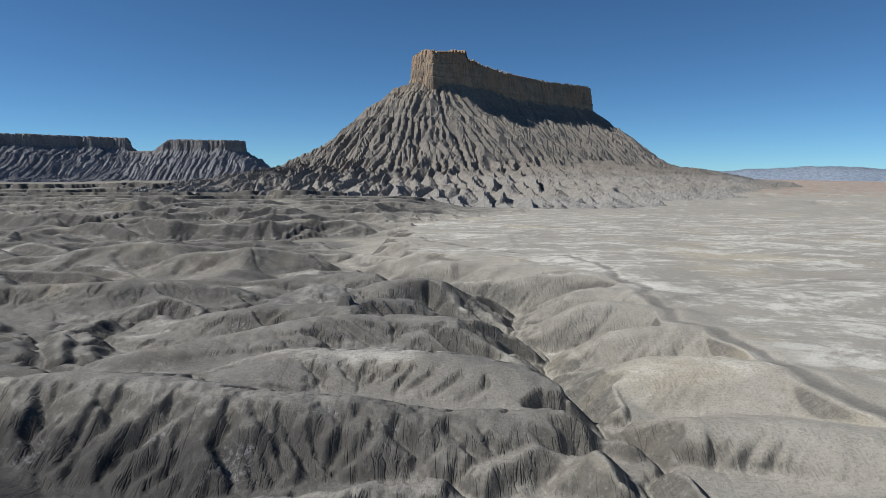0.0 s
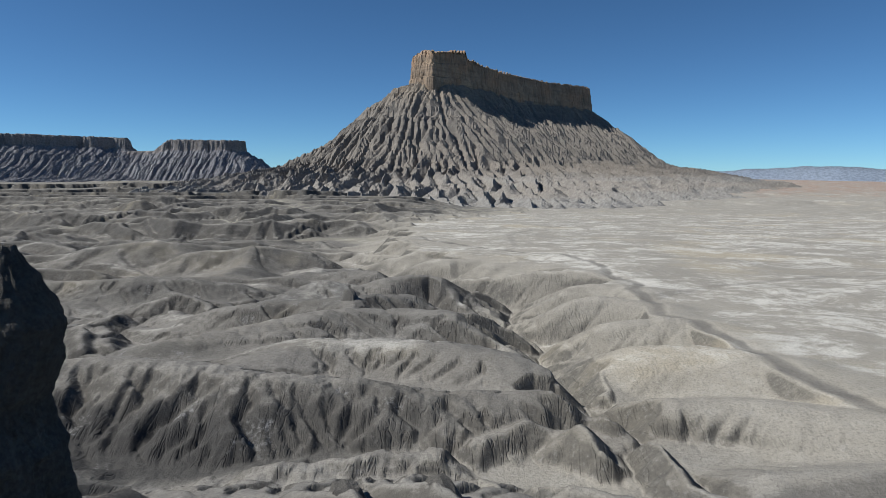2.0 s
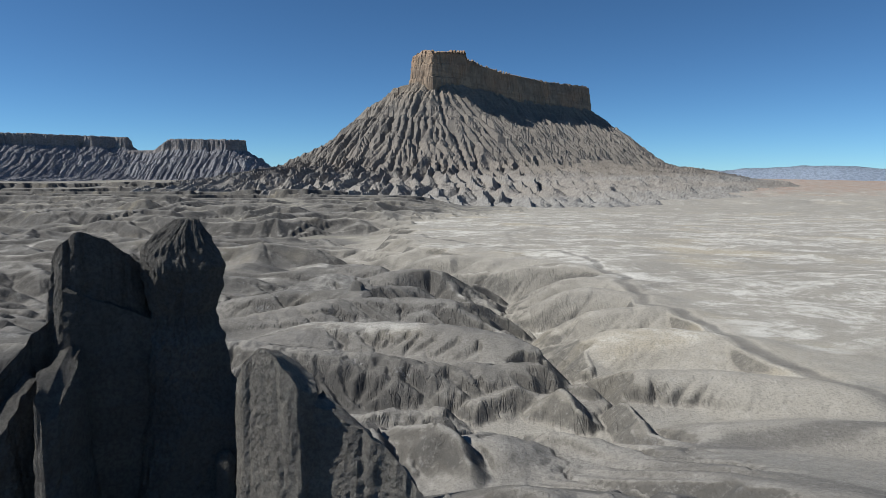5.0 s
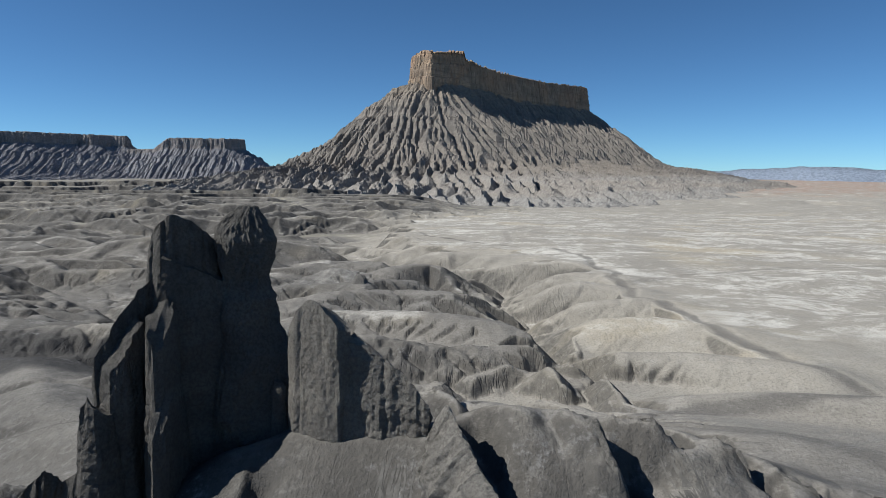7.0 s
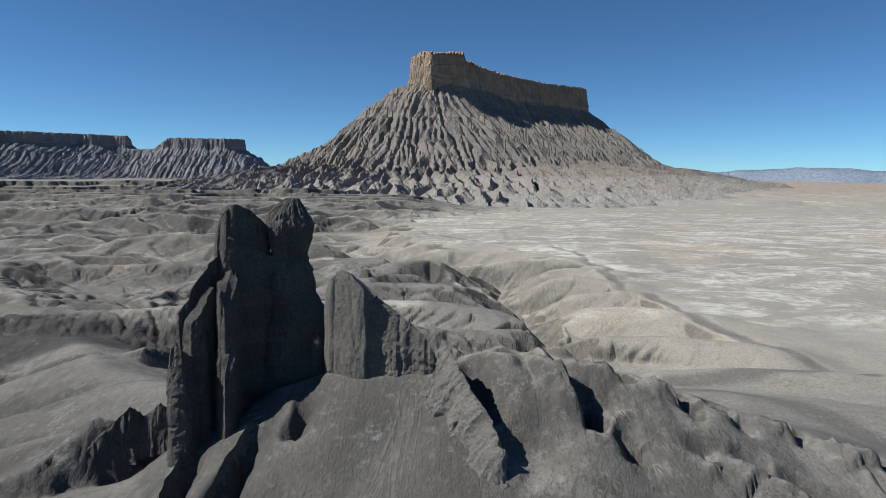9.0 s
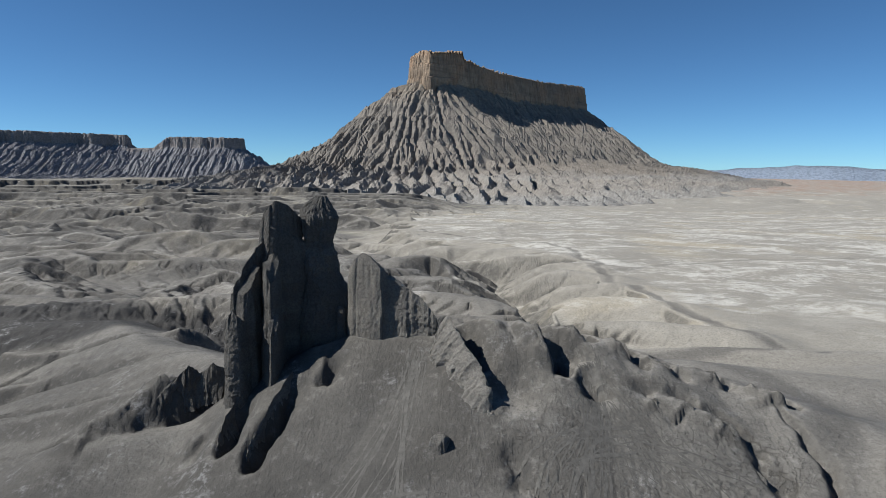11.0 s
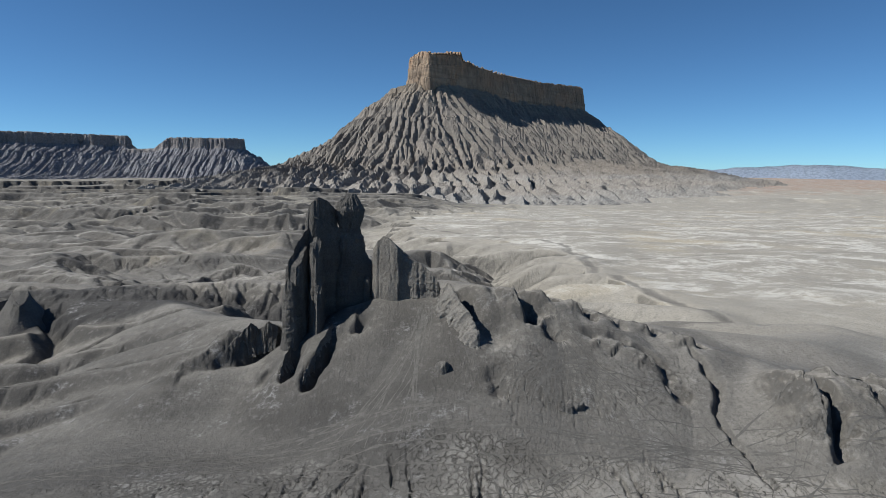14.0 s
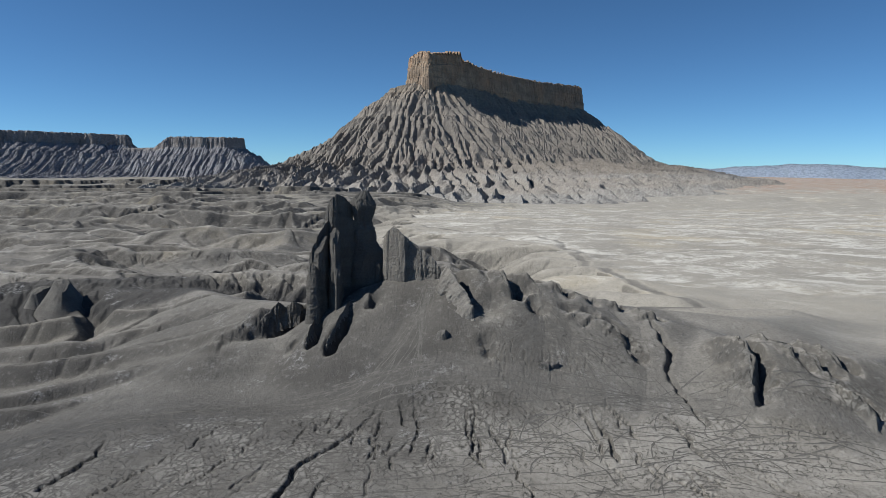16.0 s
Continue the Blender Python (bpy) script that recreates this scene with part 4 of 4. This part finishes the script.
    flute = -0.35 * np.maximum(0, 0.10 - np.abs(perlin(t / (1.7 * size) + seed, z * 0.04 + seed))) / 0.10
    flute = flute + 0.35 * perlin(t / (2.6 * size) + seed * 1.7, z * 0.06) + 0.16 * perlin(t / 0.5 + seed, z * 0.15)
    lump = 0.5 * perlin(t / 4.1 + seed, z / 5.6 + 3.7) + 0.24 * perlin(t / 1.5 + seed, z / 3.6) + 0.2 * perlin(t / 0.7 + seed, z / 2.6 + 5) + 0.16 * perlin(t / 0.36 + seed, z / 0.5) + 0.14 * perlin(t / 0.25 + seed, z / 0.25)
    bed = 0.035 * np.sign(perlin(z * 0.7 + seed, t / 9)) + 0.06 * perlin(z * 2.4, seed + t / 4)
    return size ** 0.5 * (0.8 * flute + lump + bed)


def crag(name, corners, foot, mat, parent, seed=0, flare=0.12, rough=0.6, label="", ridge_up=0.5, fine=0.32, lean=(0, 0)):
    """A rock body on a plan of corners (x, y, top height), counterclockwise from above, that widens a little towards its foot."""
    c = np.array(corners + corners[:1], float)
    s = np.concatenate([[0], np.cumsum(np.hypot(np.diff(c[:, 0]), np.diff(c[:, 1])))])
    n = max(28, int(s[-1] / fine))
    t = np.linspace(0, s[-1], n, endpoint=False)
    px, py, pz = (np.interp(t, s, c[:, k]) for k in range(3))
    tx, ty = np.roll(px, -1) - np.roll(px, 1), np.roll(py, -1) - np.roll(py, 1)
    ln = np.hypot(tx, ty) + 1e-9
    nx_, ny_ = ty / ln, -tx / ln
    for _ in range(3):
        nx_, ny_ = (np.roll(nx_, 1) + nx_ + np.roll(nx_, -1)) / 3, (np.roll(ny_, 1) + ny_ + np.roll(ny_, -1)) / 3
        pz = (np.roll(pz, 1) + 2 * pz + np.roll(pz, -1)) / 4
    mx, my = px.mean(), py.mean()
    spread = np.linalg.eigh(np.cov(np.stack([px, py])))[1][:, 1]
    along = (px - mx) * spread[0] + (py - my) * spread[1]
    crest = np.polyval(np.polyfit(along, pz, 3), along) + ridge_up
    ax, ay = mx + 0.8 * along * spread[0], my + 0.8 * along * spread[1]
    pz = pz + rough * (0.5 * perlin(t / 1.6 + seed, t * 0) + 0.25 * perlin(t / 0.6 + seed, t * 0 + 2))
    tall = float(pz.max() - foot)
    rows = []
    levels = max(8, int(tall / (fine * 1.2)))
    for f in np.linspace(0, 1, levels):
        z = foot + (pz - foot) * f
        out = flare * (pz - z) ** 1.25 + rough * cracks(t, z, seed) - 0.25 * rough * smoothstep(0.9, 1.0, f)
        rows.append((px + nx_ * out + lean[0] * (f - 1), py + ny_ * out + lean[1] * (f - 1), z))
    ex, ey, ez = rows[-1]
    for k in (0.7, 0.35, 0.0):
        lift = rough * 0.3 * perlin(along / 0.8 + seed, t * 0 + k * 5)
        rows.append((ax + (ex - ax) * k, ay + (ey - ay) * k, crest + (ez - crest) * (1 - (1 - k) ** 1.5) + lift * (1 - k)))
    xs, ys, zs = (np.array([r[k] for r in rows]) for k in range(3))
    ob = sheet(name, xs, ys, zs, mat, parent, None, False, True)
    if label:
        tagged(ob, label)
    return ob


def loft(name, slices, mat, parent, seed=0, rough=0.5, fine=0.3, label=""):
    """A rounded rock body through slices (z, x, y, half length, half width, turn in degrees), from the foot up."""
    sl = np.array(slices, float)
    zs = np.append(np.arange(sl[0, 0], sl[-1, 0], fine), sl[-1, 0])
    around = int(max(24, 2 * np.pi * sl[:, 3].max() / fine))
    a = np.pi / 2 + np.linspace(0, 2 * np.pi, around, endpoint=False)
    X, Y, Z = [], [], []
    for z in zs:
        cx, cy, L, W, turn = (np.interp(z, sl[:, 0], sl[:, k]) for k in range(1, 6))
        c, s = np.cos(a), np.sin(a)
        sq = (np.abs(c) ** 3.0 + np.abs(s) ** 3.0) ** (-1 / 3.0) * (1 + 0.07 * np.cos(3 * a + seed + z * 0.2) + 0.03 * np.cos(5 * a - seed - z * 0.6))
        w = min(1.0, min(L, W) / 1.2) * rough * (0.7 * perlin(a * 1.2 + seed, a * 0 + z / 3.2) + 0.5 * perlin(a * 2.6 + seed, a * 0 + z / 1.6) + 0.35 * perlin(a * 6 + seed, a * 0 + z / 0.9) + 0.3 * perlin(a * 13 + seed, a * 0 + z / 0.35) + 0.2 * perlin(z * 2.2 + seed, a / 3))
        u, v = (L * sq + w) * c, (W * sq + w) * s
        t = radians(turn)
        X.append(cx + u * np.cos(t) - v * np.sin(t)), Y.append(cy + u * np.sin(t) + v * np.cos(t))
        Z.append(a * 0 + z + 0.25 * rough * perlin(a * 2 + seed, a * 0 + z * 0.7))
    X.append(np.full(around, X[-1].mean())), Y.append(np.full(around, Y[-1].mean())), Z.append(np.full(around, Z[-1].mean() + 0.1))
    ob = sheet(name, np.array(X), np.array(Y), np.array(Z), mat, parent, None, False, True)
    if label:
        tagged(ob, label)
    return ob


def blade(name, left, crest, right, mat, parent, seed=0, rough=0.4, fine=0.22, label="", sharp=1.0):
    """A leaning fin of rock between a foot line on one side, a crest line and a foot line on the other, each of (x, y, z)."""
    lines = [np.array(p, float) for p in (left, crest, right)]
    long_ = np.linalg.norm(np.diff(lines[1], axis=0), axis=1)
    n = max(12, int(long_.sum() / fine))
    at = np.linspace(0, 1, n)
    l, c, r = (np.stack([np.interp(at * (len(p) - 1), np.arange(len(p)), p[:, k]) for k in range(3)], 1) for p in lines)
    c[:, 2] += rough * (0.5 * perlin(at * long_.sum() / 1.3 + seed, at * 0) + 0.3 * perlin(at * long_.sum() / 0.45 + seed, at * 0 + 4))
    m = max(8, int(np.linalg.norm(l - c, axis=1).max() / fine))
    rows = []
    for a, b, k, sign in [(l, c, f, -1) for f in np.linspace(0, 1, m)] + [(r, c, f, 1) for f in np.linspace(1, 0, m)[1:]]:
        p = a + (b - a) * k
        p[:, 2] = a[:, 2] + (b[:, 2] - a[:, 2]) * (1 - (1 - k) ** sharp)
        u = at * long_.sum() + sign * 9 + seed
        w = rough * (1.1 * perlin(u / 2.2, p[:, 2] / 3.4) + 0.7 * perlin(u / 0.9, p[:, 2] / 1.8) + 0.35 * perlin(u / 0.4, p[:, 2] / 0.5) - 0.5 * np.maximum(0, 0.1 - np.abs(perlin(u / 1.5, p[:, 2] * 0.06 + 5))) / 0.1) * (1 - 0.5 * k) * np.minimum(1, 4 * np.minimum(at, 1 - at) + 0.2)
        p[:, 0] += sign * w
        p[:, 1] -= 0.5 * w
        rows.append(p)
    g = np.array(rows)
    ob = sheet(name, g[:, :, 0], g[:, :, 1], g[:, :, 2], mat, parent, None, False)
    if label:
        tagged(ob, label)
    return ob


def build_tower():
    top = thing("rock_tower", "tall twin-headed dark mudstone tower standing on the mound", "rock tower")
    crag("left_spire", [(-20.1, 3.4, 54.0), (-19.6, 2.2, 55.3), (-18.5, 2.0, 56.3), (-17.7, 2.2, 56.9), (-16.6, 3.0, 56.3), (-15.6, 4.4, 54.8), (-15.8, 5.8, 54.6), (-17.4, 6.8, 55.2), (-19.4, 6.0, 54.8)], 33, MAT_TOWER, top, 1, 0.012, 0.6, "", 0.3, 0.2, (0.2, 0.5))
    loft("right_spire", [(37, -13.0, 4.4, 4.2, 2.4, 10), (43.9, -13.2, 4.6, 3.5, 2.1, 10), (46.7, -13.2, 4.8, 3.0, 1.9, 8), (47.5, -13.5, 4.9, 2.4, 1.85, 8), (48.7, -13.75, 5.0, 1.95, 1.8, 6), (50.6, -13.6, 5.1, 1.75, 1.7, 6), (51.5, -13.85, 5.2, 1.45, 1.5, 4), (52.2, -13.95, 5.2, 1.36, 1.45, 4), (53.4, -13.85, 5.2, 1.8, 1.65, 4), (54.7, -13.8, 5.3, 2.0, 1.75, 2), (55.5, -13.95, 5.3, 1.8, 1.55, 0), (56.4, -13.8, 5.3, 1.2, 1.1, 0), (57.2, -13.5, 5.4, 0.55, 0.5, 0)], MAT_TOWER, top, 2, 0.4, 0.13)
    crag("web", [(-18.4, 1.6, 54.0), (-16.6, 2.6, 53.0), (-14.6, 4.0, 51.8), (-13.4, 5.4, 50.5), (-14.6, 6.6, 50.5), (-18.0, 5.6, 53.6)], 35, MAT_TOWER, top, 5, 0.03, 0.6)
    crag("rib", [(-18.7, -0.4, 50.2), (-18.2, -1.6, 49.6), (-17.6, -1.9, 48.2), (-17.2, -1.2, 48.6), (-17.2, 0.8, 50.6), (-17.8, 2.4, 51.2), (-18.6, 1.4, 51.0)], 34, MAT_TOWER, top, 3, 0.025, 0.5, "", 0.2, 0.18)
    crag("second_rib", [(-17.8, -2.6, 44.2), (-17.3, -3.2, 43.2), (-16.8, -2.6, 43.6), (-16.8, -0.8, 45.4), (-17.5, -0.6, 45.8)], 33, MAT_TOWER, top, 9, 0.025, 0.4, "", 0.2, 0.18)
    crag("left_buttress", [(-22.3, -2.0, 44.2), (-21.6, -3.3, 45.6), (-20.6, -3.3, 45.4), (-20.0, -2.0, 44.4), (-20.2, 0.4, 44.0), (-21.8, 0.4, 44.6)], 30, MAT_TOWER, top, 4, 0.03, 0.6, "", 0.5, 0.2)
    crag("left_shoulder", [(-22.2, -0.6, 47.0), (-21.6, -1.4, 47.8), (-20.7, -0.8, 49.2), (-20.0, 0.6, 51.0), (-19.2, 2.2, 52.6), (-18.6, 4.2, 53.0), (-20.0, 5.0, 51.6), (-21.4, 2.4, 49.0)], 32, MAT_TOWER, top, 6, 0.022, 0.6, "", 0.2, 0.2)
    crag("shoulder_fin", [(-21.4, -1.2, 47.4), (-20.4, -1.9, 47.0), (-19.6, -1.2, 48.0), (-19.2, 0.8, 50.0), (-20.6, 1.0, 49.6)], 32, MAT_TOWER, top, 16, 0.03, 0.6, "", 0.2, 0.2)
    loft("peg", [(40, -11.0, 2.6, 0.6, 0.6, 0), (43.5, -11.1, 2.7, 0.42, 0.42, 0), (44.6, -11.1, 2.8, 0.5, 0.45, 0), (45.1, -11.1, 2.8, 0.25, 0.25, 0)], MAT_TOWER, top, 7, 0.12, 0.15)


def build_fins():
    top = thing("rock_fin", "broad ribbed grey mudstone fin beside the tower", "rock fin")
    crag("blade", [(-10.1, 1.8, 49.4), (-9.5, 0.8, 50.4), (-8.5, 0.3, 51.5), (-7.5, -0.3, 51.1), (-6.3, -0.9, 49.8), (-5.5, 0.0, 49.4), (-6.2, 2.2, 49.6), (-8.2, 2.4, 51.0)], 39.5, MAT_PALE, top, 11, 0.012, 0.4, "", 0.2, 0.16)
    crag("tail", [(-6.0, -0.5, 49.0), (-4.8, -0.5, 48.4), (-3.6, -0.9, 47.8), (-2.4, -1.1, 47.2), (-1.4, -1.5, 46.2), (-0.5, -1.6, 45.0), (-0.4, -0.8, 44.4), (-1.4, 0.6, 45.6), (-3.2, 1.4, 47.0), (-5.8, 2.0, 48.8)], 40, MAT_PALE, top, 12, 0.03, 0.55, "", 0.2, 0.16)
    top = thing("rock_fin", "pale-faced narrow mudstone fin running down the mound", "rock fin")
    blade("crest", [(-0.8, -1.2, 42.0), (-1.2, -3.4, 41.2), (-1.1, -6.0, 39.6), (-0.2, -9.0, 37.6), (1.4, -12.0, 35.8), (2.6, -13.8, 34.8)],
          [(0.6, -1.2, 45.0), (0.8, -3.2, 45.4), (1.8, -5.4, 43.9), (3.4, -8.2, 42.2), (4.5, -10.6, 40.4), (3.7, -12.9, 36.6)],
          [(1.6, -0.6, 42.6), (1.8, -3.4, 41.6), (3.2, -5.8, 39.4), (4.6, -8.6, 37.0), (5.5, -10.8, 35.6), (4.2, -13.2, 34.8)], MAT_FACE, top, 13, 0.8, 0.17, "", 1.4)
    crag("foot", [(2.2, -13.3, 36.3), (3.4, -13.9, 36.5), (4.7, -13.1, 37.2), (5.1, -11.8, 38.4), (4.1, -11.2, 38.8), (2.8, -12.0, 37.8)], 33.5, MAT_FACE, top, 15, 0.06, 0.4, "", 0.2, 0.17)


def nose(x, y, z, length, width, turn, seed, drop=0.45, depth=4.0, mat=None, label="small grey mudstone outcrop on the slope of the mound"):
    """A small outcrop: a blunt crest that falls towards the way it is turned (degrees from +x)."""
    c, s = math.cos(radians(turn)), math.sin(radians(turn))
    plan = []
    for u, v, d in ((-0.5, -0.5, 0.0), (0.1, -0.62, 0.15), (0.75, -0.3, 0.75), (1.0, 0.0, 1.0), (0.75, 0.35, 0.8), (0.1, 0.6, 0.2), (-0.5, 0.5, 0.0)):
        plan.append((x + u * length * c - v * width * s, y + u * length * s + v * width * c, z - d * drop * length))
    top = thing("rock_outcrop", label, "rock outcrop", "outcrops on the mound")
    crag("crest", plan, z - depth, mat or MAT_TOWER, top, seed, 0.42, 0.5, "", 0.25, 0.25)
    return top


def build_outcrops():
    far = "dark mudstone outcrop on the low ground beyond the mound"
    nose(-95, 52.5, 33.0, 4.6, 3.0, -60, 42, 0.5, 9, None, far)
    nose(-101, 53.5, 31.0, 3.4, 2.6, -100, 43, 0.4, 8, None, far)
    nose(-26, 164, 26.2, 2.6, 2.4, -60, 44, 0.5, 5, None, far)
    behind = "dark mudstone knob on the low ridge behind the mound"
    nose(0.6, 41.6, 31.0, 3.0, 2.0, -65, 45, 0.55, 5, None, behind)
    nose(-8.4, 42.2, 30.2, 2.6, 2.2, -70, 46, 0.5, 5, None, behind)
    rim = "dark jagged mudstone rim rock beside a hollow in the mound"
    top = thing("rim_rock", rim, "rim rock")
    blade("crest", [(-24.0, 7.0, 34.6), (-27.2, 6.8, 34), (-30.6, 4.2, 33.6), (-32.4, 1.0, 33)], [(-24.8, 5.2, 37.2), (-26.2, 4.6, 38.0), (-27.4, 4.4, 36.9), (-28.6, 4.0, 37.9), (-29.8, 3.0, 36.8), (-31.0, 1.6, 35.6), (-32.0, -0.6, 33.4)], [(-25.0, 3.6, 33.8), (-27.0, 3.0, 33.4), (-29.4, 1.4, 33.0), (-31.4, -1.2, 32.6)], MAT_TOWER, top, 61, 0.6, 0.2)
    # crumbling rock along the crests of the noses on the mound and beside the track
    for k, (crest, _, shaded, _) in enumerate(NOSES):
        if shaded < 1.5 or crest[0][0] < 4.5:
            continue
        beside = crest[0][0] > 36
        top = thing("rock_outcrop", "rough dark mudstone outcrop beside the dirt track" if beside else "crumbling grey mudstone outcrop on the dusty mound", "rock outcrop", "outcrops beside the track" if beside else "outcrops on the mound")
        sink = [0.5] + [0.0] * (len(crest) - 2) + [0.9]
        blade("crest", [(x - 1.3, y + 0.3, z - 1.3) for x, y, z in crest], [(x, y, z + 0.1 - d) for (x, y, z), d in zip(crest, sink)], [(x + 0.7, y - 0.2, z - 2.6) for x, y, z in crest], MAT_CRUMB, top, 200 + 3 * k, 0.42, 0.17, "", 1.6)
    spur = "thin dark mudstone spur below the rock tower"
    top = thing("rock_spur", spur, "rock spur", "spurs below the tower")
    blade("crest", [(-16.2, -2.8, 36.6), (-17.5, -6.2, 34.4), (-18.8, -9.4, 31.4), (-19.2, -11.8, 30.2)], [(-15.2, -3.0, 39.7), (-16.4, -6.0, 37.9), (-17.7, -9.0, 35.2), (-18.4, -11.8, 31.4)], [(-14.6, -3.0, 36.2), (-15.7, -6.2, 33.8), (-17.0, -9.2, 30.8), (-17.9, -12.0, 30.0)], MAT_STONE, top, 63, 0.45, 0.17)
    top = thing("rock_spur", spur, "rock spur", "spurs below the tower")
    blade("crest", [(-21.6, -2.6, 34.0), (-22.1, -6.0, 32.6), (-22.6, -9.4, 30.4)], [(-20.7, -2.8, 37.2), (-21.2, -6.0, 35.8), (-21.8, -9.4, 32.2)], [(-20.0, -2.8, 34.0), (-20.4, -6.2, 32.2), (-21.2, -9.6, 30.2)], MAT_STONE, top, 64, 0.45, 0.17)
    stone = "small weathered boulder resting on the slope of the mound"
    for k, (x, y, r) in enumerate(((-0.1, -14.4, 1.0), (14.0, -20.2, 0.95), (15.3, -20.0, 0.7))):
        z = float(ground_z(x, y)[0])
        top = thing("boulder", stone, "boulder", "boulders on the slope")
        rng = random.Random(70 + k)
        plan = []
        for n in range(7):
            a, q = 2 * math.pi * n / 7 + rng.uniform(-0.25, 0.25), r * rng.uniform(0.75, 1.2)
            plan.append((x + q * math.cos(a), y + 0.8 * q * math.sin(a), z + r * rng.uniform(0.35, 1.05)))
        crag("stone", plan, z - 0.9, MAT_STONE, top, 50 + 3 * k, 0.12, 0.28, "", 0.15, 0.12)


build_tower()
build_fins()
build_outcrops()


# ---------- tyre tracks pressed into the dust ----------
def make_plain(name, light, dark, scale):
    m = Nodes(name, 0.95, 0.1)
    base = m.mix(m.ramp(m.noise(scale, 6, None, 0.7), 0.35, 0.65), light, dark)
    return m.done(base, m.bump(m.noise(scale * 4, 4), 0.5, 0.05))


MAT_TRACK = make_plain("pressed_dust", (0.118, 0.115, 0.107), (0.085, 0.083, 0.077), 1.5)


def build_tyre_tracks():
    rng = random.Random(12)
    runs = []                                 # start, first bend point, second bend point, end, half width
    for _ in range(26):                       # fanning out down the dusty side of the mound
        sx, sy = 14.5 + rng.uniform(-1.0, 1.5), rng.uniform(-6, -2)
        ex = rng.choice((rng.uniform(4, 12), rng.uniform(10, 18), rng.uniform(14, 26)))
        runs.append(((sx, sy), (15.5 + rng.uniform(-1.5, 1.5), -9 + rng.uniform(-2, 2)), (0.5 * (ex + 15) + rng.uniform(-2, 2), -14), (ex, rng.uniform(-26, -21)), rng.uniform(0.06, 0.14)))
    for _ in range(10):                       # loops across the slope
        sx = rng.uniform(4, 12)
        runs.append(((sx, rng.uniform(-22, -17)), (sx + 2, rng.uniform(-15, -11)), (sx + 8, rng.uniform(-16, -11)), (sx + rng.uniform(9, 16), rng.uniform(-22, -12)), rng.uniform(0.08, 0.18)))
    for _ in range(14):                       # down from the saddle between the fins
        sx = rng.uniform(-3.5, -1)
        runs.append(((sx, rng.uniform(-4, -2)), (sx - 1, -9), (sx + rng.uniform(-6, 1), -14), (sx + rng.uniform(-12, 2), rng.uniform(-24, -19)), rng.uniform(0.08, 0.16)))
    for _ in range(105):                      # to and fro over the cracked flat
        sx, sy = rng.uniform(-22, 48), rng.uniform(-46, -25)
        w = rng.uniform(8, 26) * rng.choice((-1, 1))
        bend = rng.uniform(-7, 7)
        runs.append(((sx, sy), (sx + 0.3 * w, sy + bend), (sx + 0.7 * w, sy + bend + rng.uniform(-5, 5)), (sx + w, sy + rng.uniform(-6, 6)), rng.uniform(0.07, 0.17)))
    for _ in range(14):                       # turning circles
        sx, sy, r = rng.uniform(-10, 36), rng.uniform(-42, -28), rng.uniform(2, 5)
        runs.append(((sx - r, sy), (sx - r, sy + 1.6 * r), (sx + r, sy + 1.6 * r), (sx + r, sy - 0.6 * r), rng.uniform(0.1, 0.18)))
    for _ in range(24):                       # along the dirt way
        sx = rng.uniform(-60, 20)
        sy = float(np.interp(sx, [-51, -31, -15, 1, 19, 29, 37], [-25, -24, -20, -20, -24.5, -25.5, -28.5])) + rng.uniform(-2.2, 2.2)
        ex = sx + rng.uniform(14, 34)
        ey = float(np.interp(ex, [-51, -31, -15, 1, 19, 29, 37], [-25, -24, -20, -20, -24.5, -25.5, -28.5])) + rng.uniform(-2.2, 2.2)
        runs.append(((sx, sy), (0.7 * sx + 0.3 * ex, sy + 0.6), (0.3 * sx + 0.7 * ex, ey + 0.6), (ex, ey), rng.uniform(0.1, 0.2)))
    for _ in range(10):                       # along the spurs beyond
        sx, sy = rng.uniform(-95, -60), rng.uniform(-16, 24)
        runs.append(((sx, sy), (sx + 9, sy + rng.uniform(-3, 3)), (sx + 18, sy + rng.uniform(-2, 6)), (sx + 28, sy + rng.uniform(0, 8)), 0.12))
    verts, faces = [], []
    for run in runs:
        a, b, c, d = (np.array(p, float) for p in run[:4])
        n, first = int(np.linalg.norm(d - a) / 0.35) + 8, len(verts)
        u = np.linspace(0, 1, n)[:, None]
        p = (1 - u) ** 3 * a + 3 * u * (1 - u) ** 2 * b + 3 * u * u * (1 - u) * c + u ** 3 * d
        wob = 0.25 * perlin(u[:, 0] * 9 + sum(run[0]), u[:, 0] * 0)
        g = np.gradient(p, axis=0)
        g /= np.linalg.norm(g, axis=1)[:, None] + 1e-9
        side = np.stack([-g[:, 1], g[:, 0]], 1)
        half = run[4] * np.clip(0.6 + 1.2 * perlin(u[:, 0] * 14 + run[0][0], u[:, 0] * 0 + 3), 0.1, 1.2)
        half[0] = half[-1] = 0.01
        p = p + side * wob[:, None]
        for q in (p - side * half[:, None], p + side * half[:, None]):
            verts.extend(q.tolist())
        faces.extend([(first + k, first + k + 1, first + n + k + 1, first + n + k) for k in range(n - 1)])
    flat = np.array(verts)
    me = bpy.data.meshes.new("tyre_tracks")
    me.from_pydata(np.column_stack([flat, ground_z(flat[:, 0], flat[:, 1]) + 0.02]).tolist(), [], faces)
    me.materials.append(MAT_TRACK)
    tagged(new("tyre_tracks", me), "narrow dark tyre tracks crossing the dusty ground", "tyre tracks", "", "stuff")


build_tyre_tracks()
